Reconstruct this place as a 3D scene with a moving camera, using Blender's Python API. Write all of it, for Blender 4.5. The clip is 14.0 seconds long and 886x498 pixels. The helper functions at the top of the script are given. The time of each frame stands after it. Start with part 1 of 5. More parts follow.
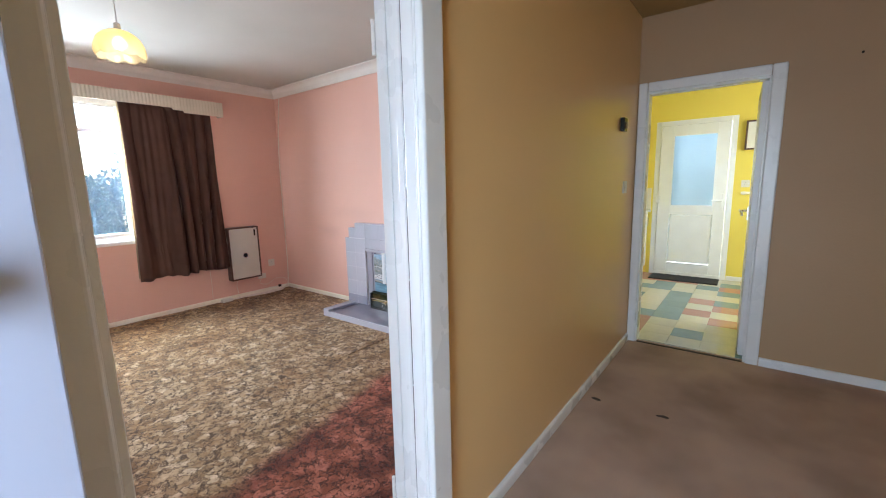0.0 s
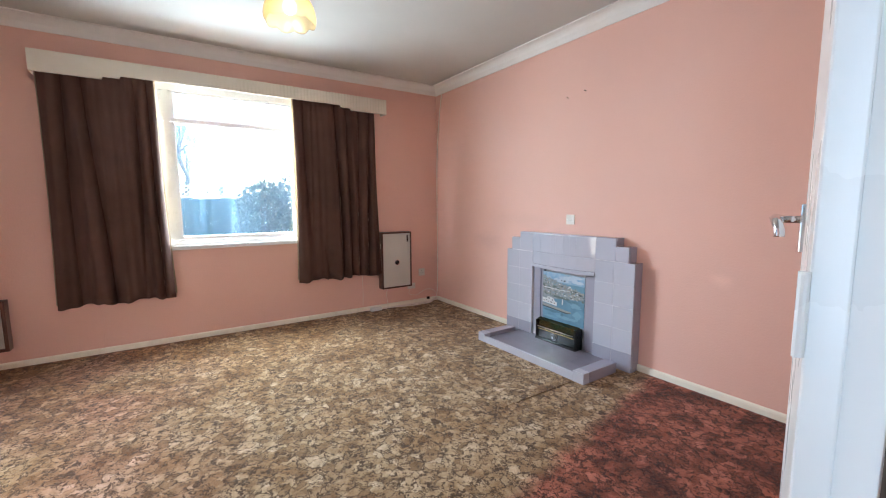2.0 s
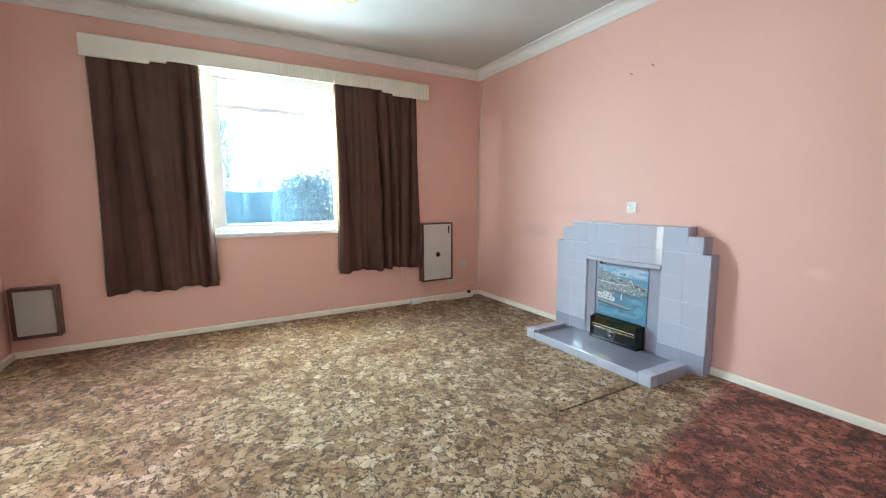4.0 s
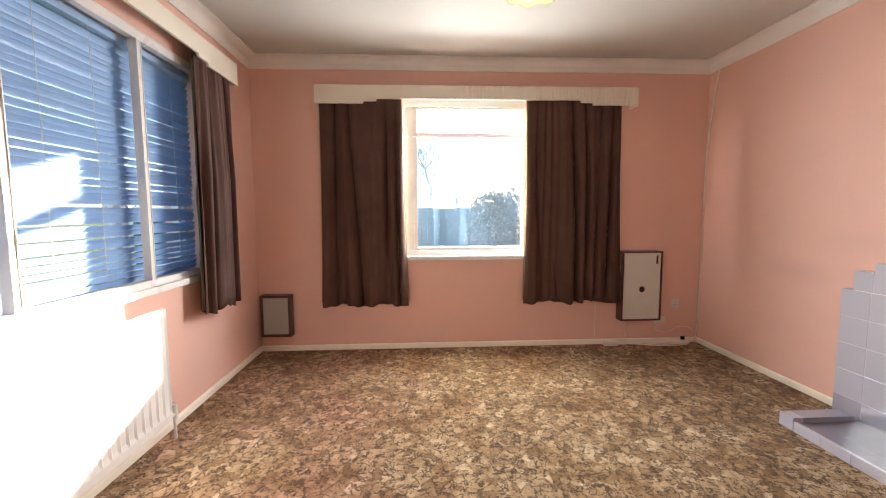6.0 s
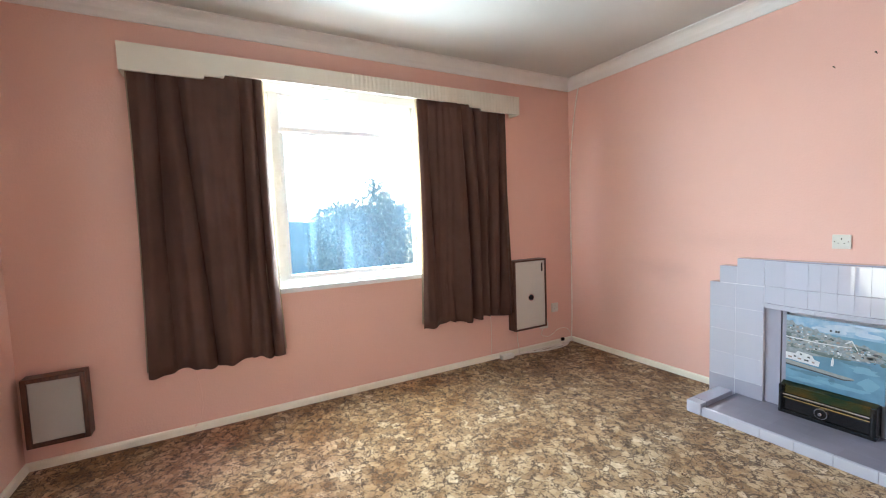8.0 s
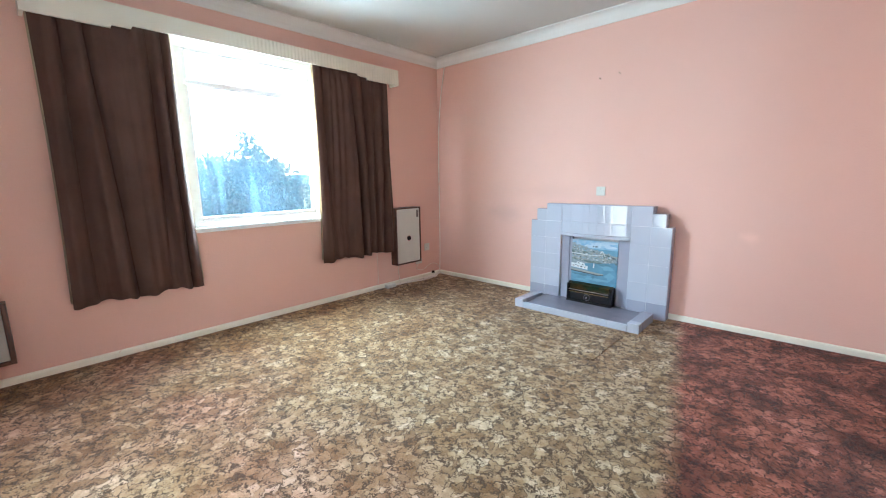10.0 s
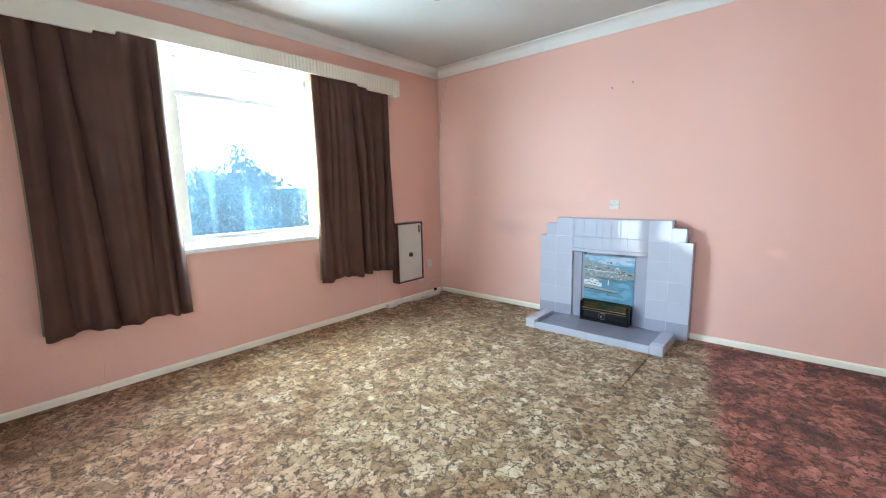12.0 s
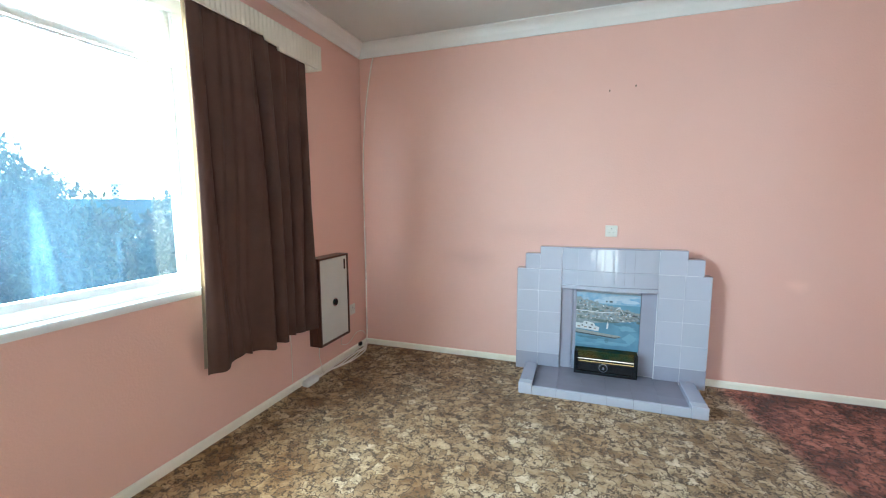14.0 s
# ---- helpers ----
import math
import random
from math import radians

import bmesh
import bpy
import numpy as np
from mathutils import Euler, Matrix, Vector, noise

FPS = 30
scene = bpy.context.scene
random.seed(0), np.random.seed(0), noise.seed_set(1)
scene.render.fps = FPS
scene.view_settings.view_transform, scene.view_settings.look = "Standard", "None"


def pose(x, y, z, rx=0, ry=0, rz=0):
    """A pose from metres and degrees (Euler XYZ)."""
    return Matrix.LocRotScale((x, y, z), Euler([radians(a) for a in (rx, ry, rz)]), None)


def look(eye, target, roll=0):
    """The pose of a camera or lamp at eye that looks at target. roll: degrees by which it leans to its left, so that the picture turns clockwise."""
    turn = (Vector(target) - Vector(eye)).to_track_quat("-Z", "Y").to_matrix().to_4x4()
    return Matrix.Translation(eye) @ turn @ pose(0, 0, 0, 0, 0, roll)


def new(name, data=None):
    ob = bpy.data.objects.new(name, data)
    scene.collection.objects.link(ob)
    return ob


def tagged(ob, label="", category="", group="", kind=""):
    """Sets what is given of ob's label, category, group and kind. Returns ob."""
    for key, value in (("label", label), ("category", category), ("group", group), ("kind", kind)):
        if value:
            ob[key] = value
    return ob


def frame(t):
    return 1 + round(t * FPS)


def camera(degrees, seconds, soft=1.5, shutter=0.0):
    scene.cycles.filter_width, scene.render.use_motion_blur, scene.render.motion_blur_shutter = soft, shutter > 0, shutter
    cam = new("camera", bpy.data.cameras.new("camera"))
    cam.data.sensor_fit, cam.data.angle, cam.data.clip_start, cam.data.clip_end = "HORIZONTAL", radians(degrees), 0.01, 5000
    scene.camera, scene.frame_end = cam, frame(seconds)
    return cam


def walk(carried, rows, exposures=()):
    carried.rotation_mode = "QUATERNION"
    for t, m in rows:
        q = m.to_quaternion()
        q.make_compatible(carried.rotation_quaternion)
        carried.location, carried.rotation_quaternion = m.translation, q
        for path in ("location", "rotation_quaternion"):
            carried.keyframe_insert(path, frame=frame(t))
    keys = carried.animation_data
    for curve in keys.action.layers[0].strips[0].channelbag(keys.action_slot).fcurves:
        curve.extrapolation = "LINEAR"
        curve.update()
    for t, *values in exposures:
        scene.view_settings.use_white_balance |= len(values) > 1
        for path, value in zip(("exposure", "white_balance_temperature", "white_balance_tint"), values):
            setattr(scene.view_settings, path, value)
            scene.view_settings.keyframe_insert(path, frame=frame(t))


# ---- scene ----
cam = camera(95.1, 14.0, soft=1.1)
PATH = [
    (0, (-0.124, 0.36, 1.315), (-1.328, 1.926, 1.0), -1.3),
    (0.5, (-0.281, 0.471, 1.32), (-1.648, 1.898, 1.015), -1.3),
    (1, (-0.419, 0.621, 1.322), (-1.943, 1.886, 1.045), -1.2),
    (1.5, (-0.635, 0.662, 1.257), (-2.247, 1.823, 1.02), -0.9),
    (2, (-0.911, 0.67, 1.18), (-2.567, 1.769, 0.956), -0.4),
    (2.5, (-1.11, 0.633, 1.092), (-2.79, 1.696, 0.873), 0.2),
    (2.7, (-1.14, 0.659, 1.092), (-2.837, 1.689, 0.849), 0.2),
    (4.8, (-1.127, 0.631, 1.154), (-2.9, 1.533, 0.946), -0.9),
    (5, (-1.157, 0.643, 1.184), (-2.964, 1.476, 0.981), -0.6),
    (5.5, (-1.316, 0.739, 1.184), (-3.259, 1.18, 1.012), -0.2),
    (6, (-1.457, 0.776, 1.214), (-3.447, 0.876, 1.036), -0.3),
    (6.5, (-1.704, 0.711, 1.198), (-3.695, 0.785, 1.025), -0.8),
    (7, (-1.912, 0.625, 1.225), (-3.889, 0.885, 1.076), -1.4),
    (7.5, (-2.089, 0.505, 1.197), (-3.989, 1.116, 1.063), -2.1),
    (8, (-2.142, 0.33, 1.246), (-3.894, 1.285, 1.104), -2.2),
    (8.5, (-2.04, 0.073, 1.222), (-3.592, 1.321, 1.037), -1.3),
    (9, (-1.844, -0.095, 1.196), (-3.268, 1.286, 0.937), -0.3),
    (9.2, (-1.774, -0.145, 1.189), (-3.155, 1.271, 0.893), -0.2),
    (11.3, (-1.558, -0.354, 1.174), (-2.886, 1.096, 0.815), -1.1),
    (11.5, (-1.615, -0.332, 1.175), (-2.944, 1.121, 0.825), -1.1),
    (12, (-1.851, -0.223, 1.203), (-3.164, 1.258, 0.912), -1.3),
    (12.5, (-2.209, -0.095, 1.226), (-3.503, 1.408, 0.967), -1.7),
    (13, (-2.555, 0.122, 1.249), (-3.764, 1.699, 1.028), -1.3),
    (13.5, (-2.902, 0.193, 1.236), (-3.883, 1.919, 1.0), -0.7),
    (14, (-3.215, 0.246, 1.254), (-3.869, 2.121, 1.021), -0.2),
]
walk(cam, [(t, look(eye, target, roll)) for t, eye, target, roll in PATH], exposures=[(0, 2.97, 5950, 9), (0.5, 2.84, 5950, 9), (2, 2.91, 5900, 6), (2.5, 3.17, 5450, -7), (5, 3.1, 5450, -6), (5.5, 3.07, 6100, 0), (6, 2.82, 7200, 16), (6.9, 2.82, 7800, 20), (7.5, 2.92, 7700, 18), (8.0, 3.15, 5800, 2), (8.5, 3.1, 5550, -3), (9, 3.2, 5300, -4), (11.5, 3.27, 5250, -5), (13, 3.17, 5200, -7), (14, 3.05, 5250, -8)])

# ---- world, sun, light ----
world = bpy.data.worlds.new("sky")
scene.world = world
world.use_nodes = True
wn = world.node_tree
sky = wn.nodes.new("ShaderNodeTexSky")
sky.sky_type, sky.sun_disc = "NISHITA", False
SUN_EL, SUN_AZ = 15.2, 40.5          # height above the horizon; turn from the window wall's normal
sun_way = Vector((-math.cos(radians(SUN_AZ)) * math.cos(radians(SUN_EL)), math.sin(radians(SUN_AZ)) * math.cos(radians(SUN_EL)), math.sin(radians(SUN_EL))))
sky.sun_elevation = radians(SUN_EL)
sky.sun_rotation = math.atan2(sun_way.x, sun_way.y)
sky.air_density, sky.dust_density, sky.ozone_density = 1.0, 0.6, 2.5
wn.links.new(sky.outputs[0], wn.nodes["Background"].inputs[0])
wn.nodes["Background"].inputs[1].default_value = 0.095

sun = new("sun", bpy.data.lights.new("sun", "SUN"))
sun.data.energy, sun.data.angle, sun.data.color = 5.0, radians(0.6), (1.0, 0.92, 0.80)
sun.matrix_world = look(sun_way * 40, (0, 0, 0))


def opening_light(name, at, toward, wide, high, power, color):
    lamp = new(name, bpy.data.lights.new(name, "AREA"))
    lamp.data.shape, lamp.data.size, lamp.data.size_y = "RECTANGLE", wide, high
    lamp.data.energy, lamp.data.color = power, color
    lamp.matrix_world = look(at, toward)
    return lamp


opening_light("sky_light_west", (-5.34, 1.25, 1.5), (-4.34, 1.15, 0.92), 2.1, 1.25, 41, (0.88, 0.95, 1.0))
opening_light("sky_light_front_door", (-0.33, -0.70, 1.2), (-0.33, 3, 1.1), 0.8, 1.9, 7.6, (0.66, 0.81, 1.0))
# Kitchen lamp and its east window opening are assumed, out of view.
opening_light("assumed_sky_light_kitchen", (1.26, 5.3, 1.55), (-3, 5.3, 1.2), 1.3, 1.0, 5.2, (1.0, 0.99, 0.97))


# ---- materials ----
def material(name, base, rough=0.6, metal=0.0, spots=None, amount=0.25, size=6.0, grain=0.0, grain_size=180.0, bump=0.0, bump_size=60.0, coat=0.0, each=0.0):
    """A principled surface: base colour mottled towards spots, fine grain, bump relief, and a small change per object."""
    m = bpy.data.materials.new(name)
    m.use_nodes = True
    nt = m.node_tree
    b = nt.nodes["Principled BSDF"]
    b.inputs["Roughness"].default_value, b.inputs["Metallic"].default_value = rough, metal
    b.inputs["Coat Weight"].default_value = coat
    co = nt.nodes.new("ShaderNodeNewGeometry").outputs["Position"]
    last = None
    mix = nt.nodes.new("ShaderNodeMix")
    mix.data_type = "RGBA"
    mix.inputs["A"].default_value = (*base, 1)
    mix.inputs["B"].default_value = (*(spots or [c * 0.8 for c in base]), 1)
    n = nt.nodes.new("ShaderNodeTexNoise")
    n.inputs["Scale"].default_value, n.inputs["Detail"].default_value = size, 5
    nt.links.new(co, n.inputs["Vector"])
    r = nt.nodes.new("ShaderNodeMapRange")
    r.inputs["From Min"].default_value, r.inputs["From Max"].default_value = 0.35, 0.7
    r.inputs["To Max"].default_value = amount
    nt.links.new(n.outputs["Fac"], r.inputs["Value"])
    nt.links.new(r.outputs[0], mix.inputs["Factor"])
    last = mix.outputs["Result"]
    rr = nt.nodes.new("ShaderNodeMapRange")
    rr.inputs["To Min"].default_value, rr.inputs["To Max"].default_value = max(0.02, rough * 0.85), min(1, rough * 1.15)
    nt.links.new(n.outputs["Fac"], rr.inputs["Value"])
    nt.links.new(rr.outputs[0], b.inputs["Roughness"])
    if grain:
        g = nt.nodes.new("ShaderNodeTexNoise")
        g.inputs["Scale"].default_value, g.inputs["Detail"].default_value = grain_size, 3
        nt.links.new(co, g.inputs["Vector"])
        gr = nt.nodes.new("ShaderNodeMapRange")
        gr.inputs["From Min"].default_value, gr.inputs["From Max"].default_value = 0.3, 0.7
        gr.inputs["To Min"].default_value, gr.inputs["To Max"].default_value = 1 - grain, 1 + grain
        nt.links.new(g.outputs["Fac"], gr.inputs["Value"])
        hs = nt.nodes.new("ShaderNodeHueSaturation")
        nt.links.new(gr.outputs[0], hs.inputs["Value"])
        nt.links.new(last, hs.inputs["Color"])
        last = hs.outputs[0]
    if each:
        oi = nt.nodes.new("ShaderNodeObjectInfo")
        er = nt.nodes.new("ShaderNodeMapRange")
        er.inputs["To Min"].default_value, er.inputs["To Max"].default_value = 1 - each, 1 + each
        nt.links.new(oi.outputs["Random"], er.inputs["Value"])
        hs = nt.nodes.new("ShaderNodeHueSaturation")
        nt.links.new(er.outputs[0], hs.inputs["Value"])
        nt.links.new(last, hs.inputs["Color"])
        last = hs.outputs[0]
    nt.links.new(last, b.inputs["Base Color"])
    if bump:
        bn = nt.nodes.new("ShaderNodeTexNoise")
        bn.inputs["Scale"].default_value, bn.inputs["Detail"].default_value = bump_size, 4
        nt.links.new(co, bn.inputs["Vector"])
        bp = nt.nodes.new("ShaderNodeBump")
        bp.inputs["Strength"].default_value, bp.inputs["Distance"].default_value = 1.0, bump
        nt.links.new(bn.outputs["Fac"], bp.inputs["Height"])
        nt.links.new(bp.outputs[0], b.inputs["Normal"])
    return m


def wood(name, dark, light, rough=0.35):
    m = material(name, light, rough, coat=0.2)
    nt = m.node_tree
    b = nt.nodes["Principled BSDF"]
    co = nt.nodes.new("ShaderNodeNewGeometry").outputs["Position"]
    mp = nt.nodes.new("ShaderNodeMapping")
    mp.inputs["Scale"].default_value = (14, 14, 1.6)
    nt.links.new(co, mp.inputs["Vector"])
    n = nt.nodes.new("ShaderNodeTexNoise")
    n.inputs["Scale"].default_value, n.inputs["Detail"].default_value, n.inputs["Distortion"].default_value = 4, 8, 1.2
    nt.links.new(mp.outputs[0], n.inputs["Vector"])
    cr = nt.nodes.new("ShaderNodeValToRGB")
    cr.color_ramp.elements[0].position, cr.color_ramp.elements[0].color = 0.35, (*dark, 1)
    cr.color_ramp.elements[1].position, cr.color_ramp.elements[1].color = 0.68, (*light, 1)
    nt.links.new(n.outputs["Fac"], cr.inputs["Fac"])
    nt.links.new(cr.outputs[0], b.inputs["Base Color"])
    return m


def leaf_carpet(name):
    """Cut-pile carpet: cream and tan leaves edged in brown, a redder unfaded zone by the door and pinkish wear by the far wall."""
    m = bpy.data.materials.new(name)
    m.use_nodes = True
    nt = m.node_tree
    L = nt.links.new
    b = nt.nodes["Principled BSDF"]
    b.inputs["Roughness"].default_value = 0.95
    b.inputs["Specular IOR Level"].default_value = 0.1
    b.inputs["Sheen Weight"].default_value = 0.15
    co = nt.nodes.new("ShaderNodeNewGeometry").outputs["Position"]

    def tex_noise(scale, detail=3, src=co, rough=0.5):
        n = nt.nodes.new("ShaderNodeTexNoise")
        n.inputs["Scale"].default_value, n.inputs["Detail"].default_value, n.inputs["Roughness"].default_value = scale, detail, rough
        L(src, n.inputs["Vector"])
        return n

    def vec(op, a, c):
        v = nt.nodes.new("ShaderNodeVectorMath")
        v.operation = op
        for i, s in enumerate((a, c)):
            if isinstance(s, tuple):
                v.inputs[i].default_value = s
            else:
                L(s, v.inputs[i])
        return v.outputs[0]

    def ramp(src, stops, hard=False):
        r = nt.nodes.new("ShaderNodeValToRGB")
        r.color_ramp.interpolation = "CONSTANT" if hard else "LINEAR"
        e = r.color_ramp.elements
        while len(e) < len(stops):
            e.new(0.5)
        for i, (p, c) in enumerate(stops):
            e[i].position, e[i].color = p, (*c, 1) if len(c) == 3 else c
        L(src, r.inputs["Fac"])
        return r.outputs[0]

    def blend(f, a, c, how="MIX"):
        x = nt.nodes.new("ShaderNodeMix")
        x.data_type, x.blend_type = "RGBA", how
        if isinstance(f, float):
            x.inputs["Factor"].default_value = f
        else:
            L(f, x.inputs["Factor"])
        for key, s in (("A", a), ("B", c)):
            if isinstance(s, tuple):
                x.inputs[key].default_value = (*s, 1)
            else:
                L(s, x.inputs[key])
        return x.outputs["Result"]

    warp = vec("MULTIPLY", vec("SUBTRACT", tex_noise(22, 3).outputs["Color"], (0.5, 0.5, 0.5)), (0.090, 0.090, 0.0))
    warp2 = vec("MULTIPLY", vec("SUBTRACT", tex_noise(70, 1).outputs["Color"], (0.5, 0.5, 0.5)), (0.030, 0.030, 0.0))
    p = vec("ADD", vec("ADD", co, warp), warp2)

    def cells(scale, feature):
        v = nt.nodes.new("ShaderNodeTexVoronoi")
        v.feature = feature
        v.inputs["Scale"].default_value = scale
        L(p, v.inputs["Vector"])
        return v

    def first(col_socket):
        s = nt.nodes.new("ShaderNodeSeparateColor")
        L(col_socket, s.inputs[0])
        return s.outputs[0]

    leaf = ramp(first(cells(21, "F1").outputs["Color"]), [(0.0, (0.34, 0.225, 0.122)), (0.12, (0.43, 0.300, 0.175)), (0.34, (0.51, 0.373, 0.232)), (0.62, (0.59, 0.450, 0.295)), (0.86, (0.67, 0.540, 0.385))], True)
    soft = ramp(tex_noise(24, 4).outputs["Fac"], [(0.34, (0.70, 0.64, 0.55)), (0.66, (1.08, 1.08, 1.06))])
    col = blend(0.9, leaf, soft, "MULTIPLY")
    # darker clumps where the brown outlines crowd together
    clump_noise = tex_noise(4.5, 5, rough=0.62).outputs["Fac"]
    clump = ramp(clump_noise, [(0.46, (0, 0, 0)), (0.60, (1, 1, 1))])
    col = blend(clump, col, blend(1.0, col, (0.66, 0.56, 0.44), "MULTIPLY"))
    brown = (0.085, 0.048, 0.023)
    line = ramp(cells(21, "DISTANCE_TO_EDGE").outputs["Distance"], [(0.030, (1, 1, 1)), (0.080, (0, 0, 0))])
    gaps = ramp(tex_noise(30, 2).outputs["Fac"], [(0.40, (0, 0, 0)), (0.48, (1, 1, 1))])
    col = blend(blend(1.0, line, gaps, "MULTIPLY"), col, brown)
    line2 = ramp(cells(50, "DISTANCE_TO_EDGE").outputs["Distance"], [(0.03, (1, 1, 1)), (0.13, (0, 0, 0))])
    gaps2 = ramp(tex_noise(19, 3).outputs["Fac"], [(0.50, (0, 0, 0)), (0.58, (1, 1, 1))])
    col = blend(blend(1.0, line2, gaps2, "MULTIPLY"), col, brown)
    blot = ramp(tex_noise(58, 2, p).outputs["Fac"], [(0.63, (0, 0, 0)), (0.68, (1, 1, 1))])
    col = blend(blot, col, (0.105, 0.055, 0.028))
    col = blend(0.6, col, ramp(tex_noise(170, 2).outputs["Fac"], [(0.3, (0.74, 0.72, 0.68)), (0.7, (1.14, 1.14, 1.14))]), "MULTIPLY")
    sx = nt.nodes.new("ShaderNodeSeparateXYZ")
    L(vec("ADD", co, vec("MULTIPLY", vec("SUBTRACT", tex_noise(7, 3).outputs["Color"], (0.5, 0.5, 0.5)), (0.16, 0.16, 0.0))), sx.inputs[0])

    def zone(src, lo, hi):
        z = nt.nodes.new("ShaderNodeMapRange")
        z.inputs["From Min"].default_value, z.inputs["From Max"].default_value = lo, hi
        L(src, z.inputs["Value"])
        return z.outputs[0]

    # unfaded red strip along the door wall
    tilt = nt.nodes.new("ShaderNodeMath")
    tilt.operation = "MULTIPLY_ADD"
    tilt.inputs[1].default_value = 0.21
    L(sx.outputs["Y"], tilt.inputs[0])
    L(sx.outputs["X"], tilt.inputs[2])
    strip = zone(tilt.outputs[0], -1.70, -1.60)
    rosy = blend(1.0, col, (0.80, 0.36, 0.355), "MULTIPLY")
    rosy = blend(clump, rosy, blend(1.0, rosy, (0.52, 0.42, 0.42), "MULTIPLY"))
    col = blend(strip, col, rosy)
    # pinkish worn band below the blind-covered window; brown pile shade painted towards garden window
    band = blend(1.0, zone(sx.outputs["Y"], 1.0, 0.25), ramp(tex_noise(1.6, 3).outputs["Fac"], [(0.36, (0.1, 0.1, 0.1)), (0.60, (1, 1, 1))]), "MULTIPLY")
    col = blend(band, col, blend(1.0, col, (1.0, 0.80, 0.90), "MULTIPLY"))
    pile_shade = blend(1.0, zone(sx.outputs["X"], -2.9, -4.5), ramp(tex_noise(2.2, 4).outputs["Fac"], [(0.30, (0.2, 0.2, 0.2)), (0.62, (1, 1, 1))]), "MULTIPLY")
    col = blend(pile_shade, col, blend(1.0, col, (0.72, 0.58, 0.42), "MULTIPLY"))
    L(col, b.inputs["Base Color"])
    pile = tex_noise(420, 2)
    bp = nt.nodes.new("ShaderNodeBump")
    bp.inputs["Strength"].default_value, bp.inputs["Distance"].default_value = 0.8, 0.004
    L(pile.outputs["Fac"], bp.inputs["Height"])
    L(bp.outputs[0], b.inputs["Normal"])
    return m


def glass(name, gloss=0.06, rough=0.0, film=0.0):
    m = bpy.data.materials.new(name)
    m.use_nodes = True
    nt = m.node_tree
    out = nt.nodes["Material Output"]
    nt.nodes.remove(nt.nodes["Principled BSDF"])
    t, g, x = nt.nodes.new("ShaderNodeBsdfTransparent"), nt.nodes.new("ShaderNodeBsdfGlossy"), nt.nodes.new("ShaderNodeMixShader")
    t.inputs[0].default_value = (0.96, 0.98, 0.98, 1)
    g.inputs["Roughness"].default_value = rough
    x.inputs[0].default_value = gloss
    nt.links.new(t.outputs[0], x.inputs[1])
    nt.links.new(g.outputs[0], x.inputs[2])
    if film:
        # streaky film of dirt scattering outside light; its blue tint paints in glare
        d, x2 = nt.nodes.new("ShaderNodeBsdfTranslucent"), nt.nodes.new("ShaderNodeMixShader")
        d.inputs[0].default_value = (0.36, 0.62, 0.92, 1)
        co = nt.nodes.new("ShaderNodeNewGeometry").outputs["Position"]

        def layer(scale, distort, lo, hi, to0, to1):
            mp = nt.nodes.new("ShaderNodeMapping")
            mp.inputs["Scale"].default_value = scale
            nt.links.new(co, mp.inputs["Vector"])
            n = nt.nodes.new("ShaderNodeTexNoise")
            n.inputs["Scale"].default_value, n.inputs["Detail"].default_value, n.inputs["Distortion"].default_value = 1.0, 4, distort
            nt.links.new(mp.outputs[0], n.inputs["Vector"])
            r = nt.nodes.new("ShaderNodeMapRange")
            r.interpolation_type = "SMOOTHSTEP"
            for key, v in (("From Min", lo), ("From Max", hi), ("To Min", to0), ("To Max", to1)):
                r.inputs[key].default_value = v
            nt.links.new(n.outputs["Fac"], r.inputs["Value"])
            return r.outputs[0]

        total = nt.nodes.new("ShaderNodeMath")
        total.operation = "ADD"
        nt.links.new(layer((2.0, 2.0, 1.3), 0.5, 0.3, 0.7, film * 0.55, film * 1.2), total.inputs[0])
        nt.links.new(layer((9.0, 9.0, 0.9), 0.9, 0.56, 0.74, 0.0, film * 1.5), total.inputs[1])
        nt.links.new(total.outputs[0], x2.inputs[0])
        nt.links.new(x.outputs[0], x2.inputs[1])
        nt.links.new(d.outputs[0], x2.inputs[2])
        x = x2
    nt.links.new(x.outputs[0], out.inputs["Surface"])
    return m


PINK = material("pink_emulsion", (0.755, 0.465, 0.380), 0.72, spots=(0.70, 0.405, 0.32), amount=0.35, size=1.3, grain=0.015, bump=0.0012, bump_size=90)


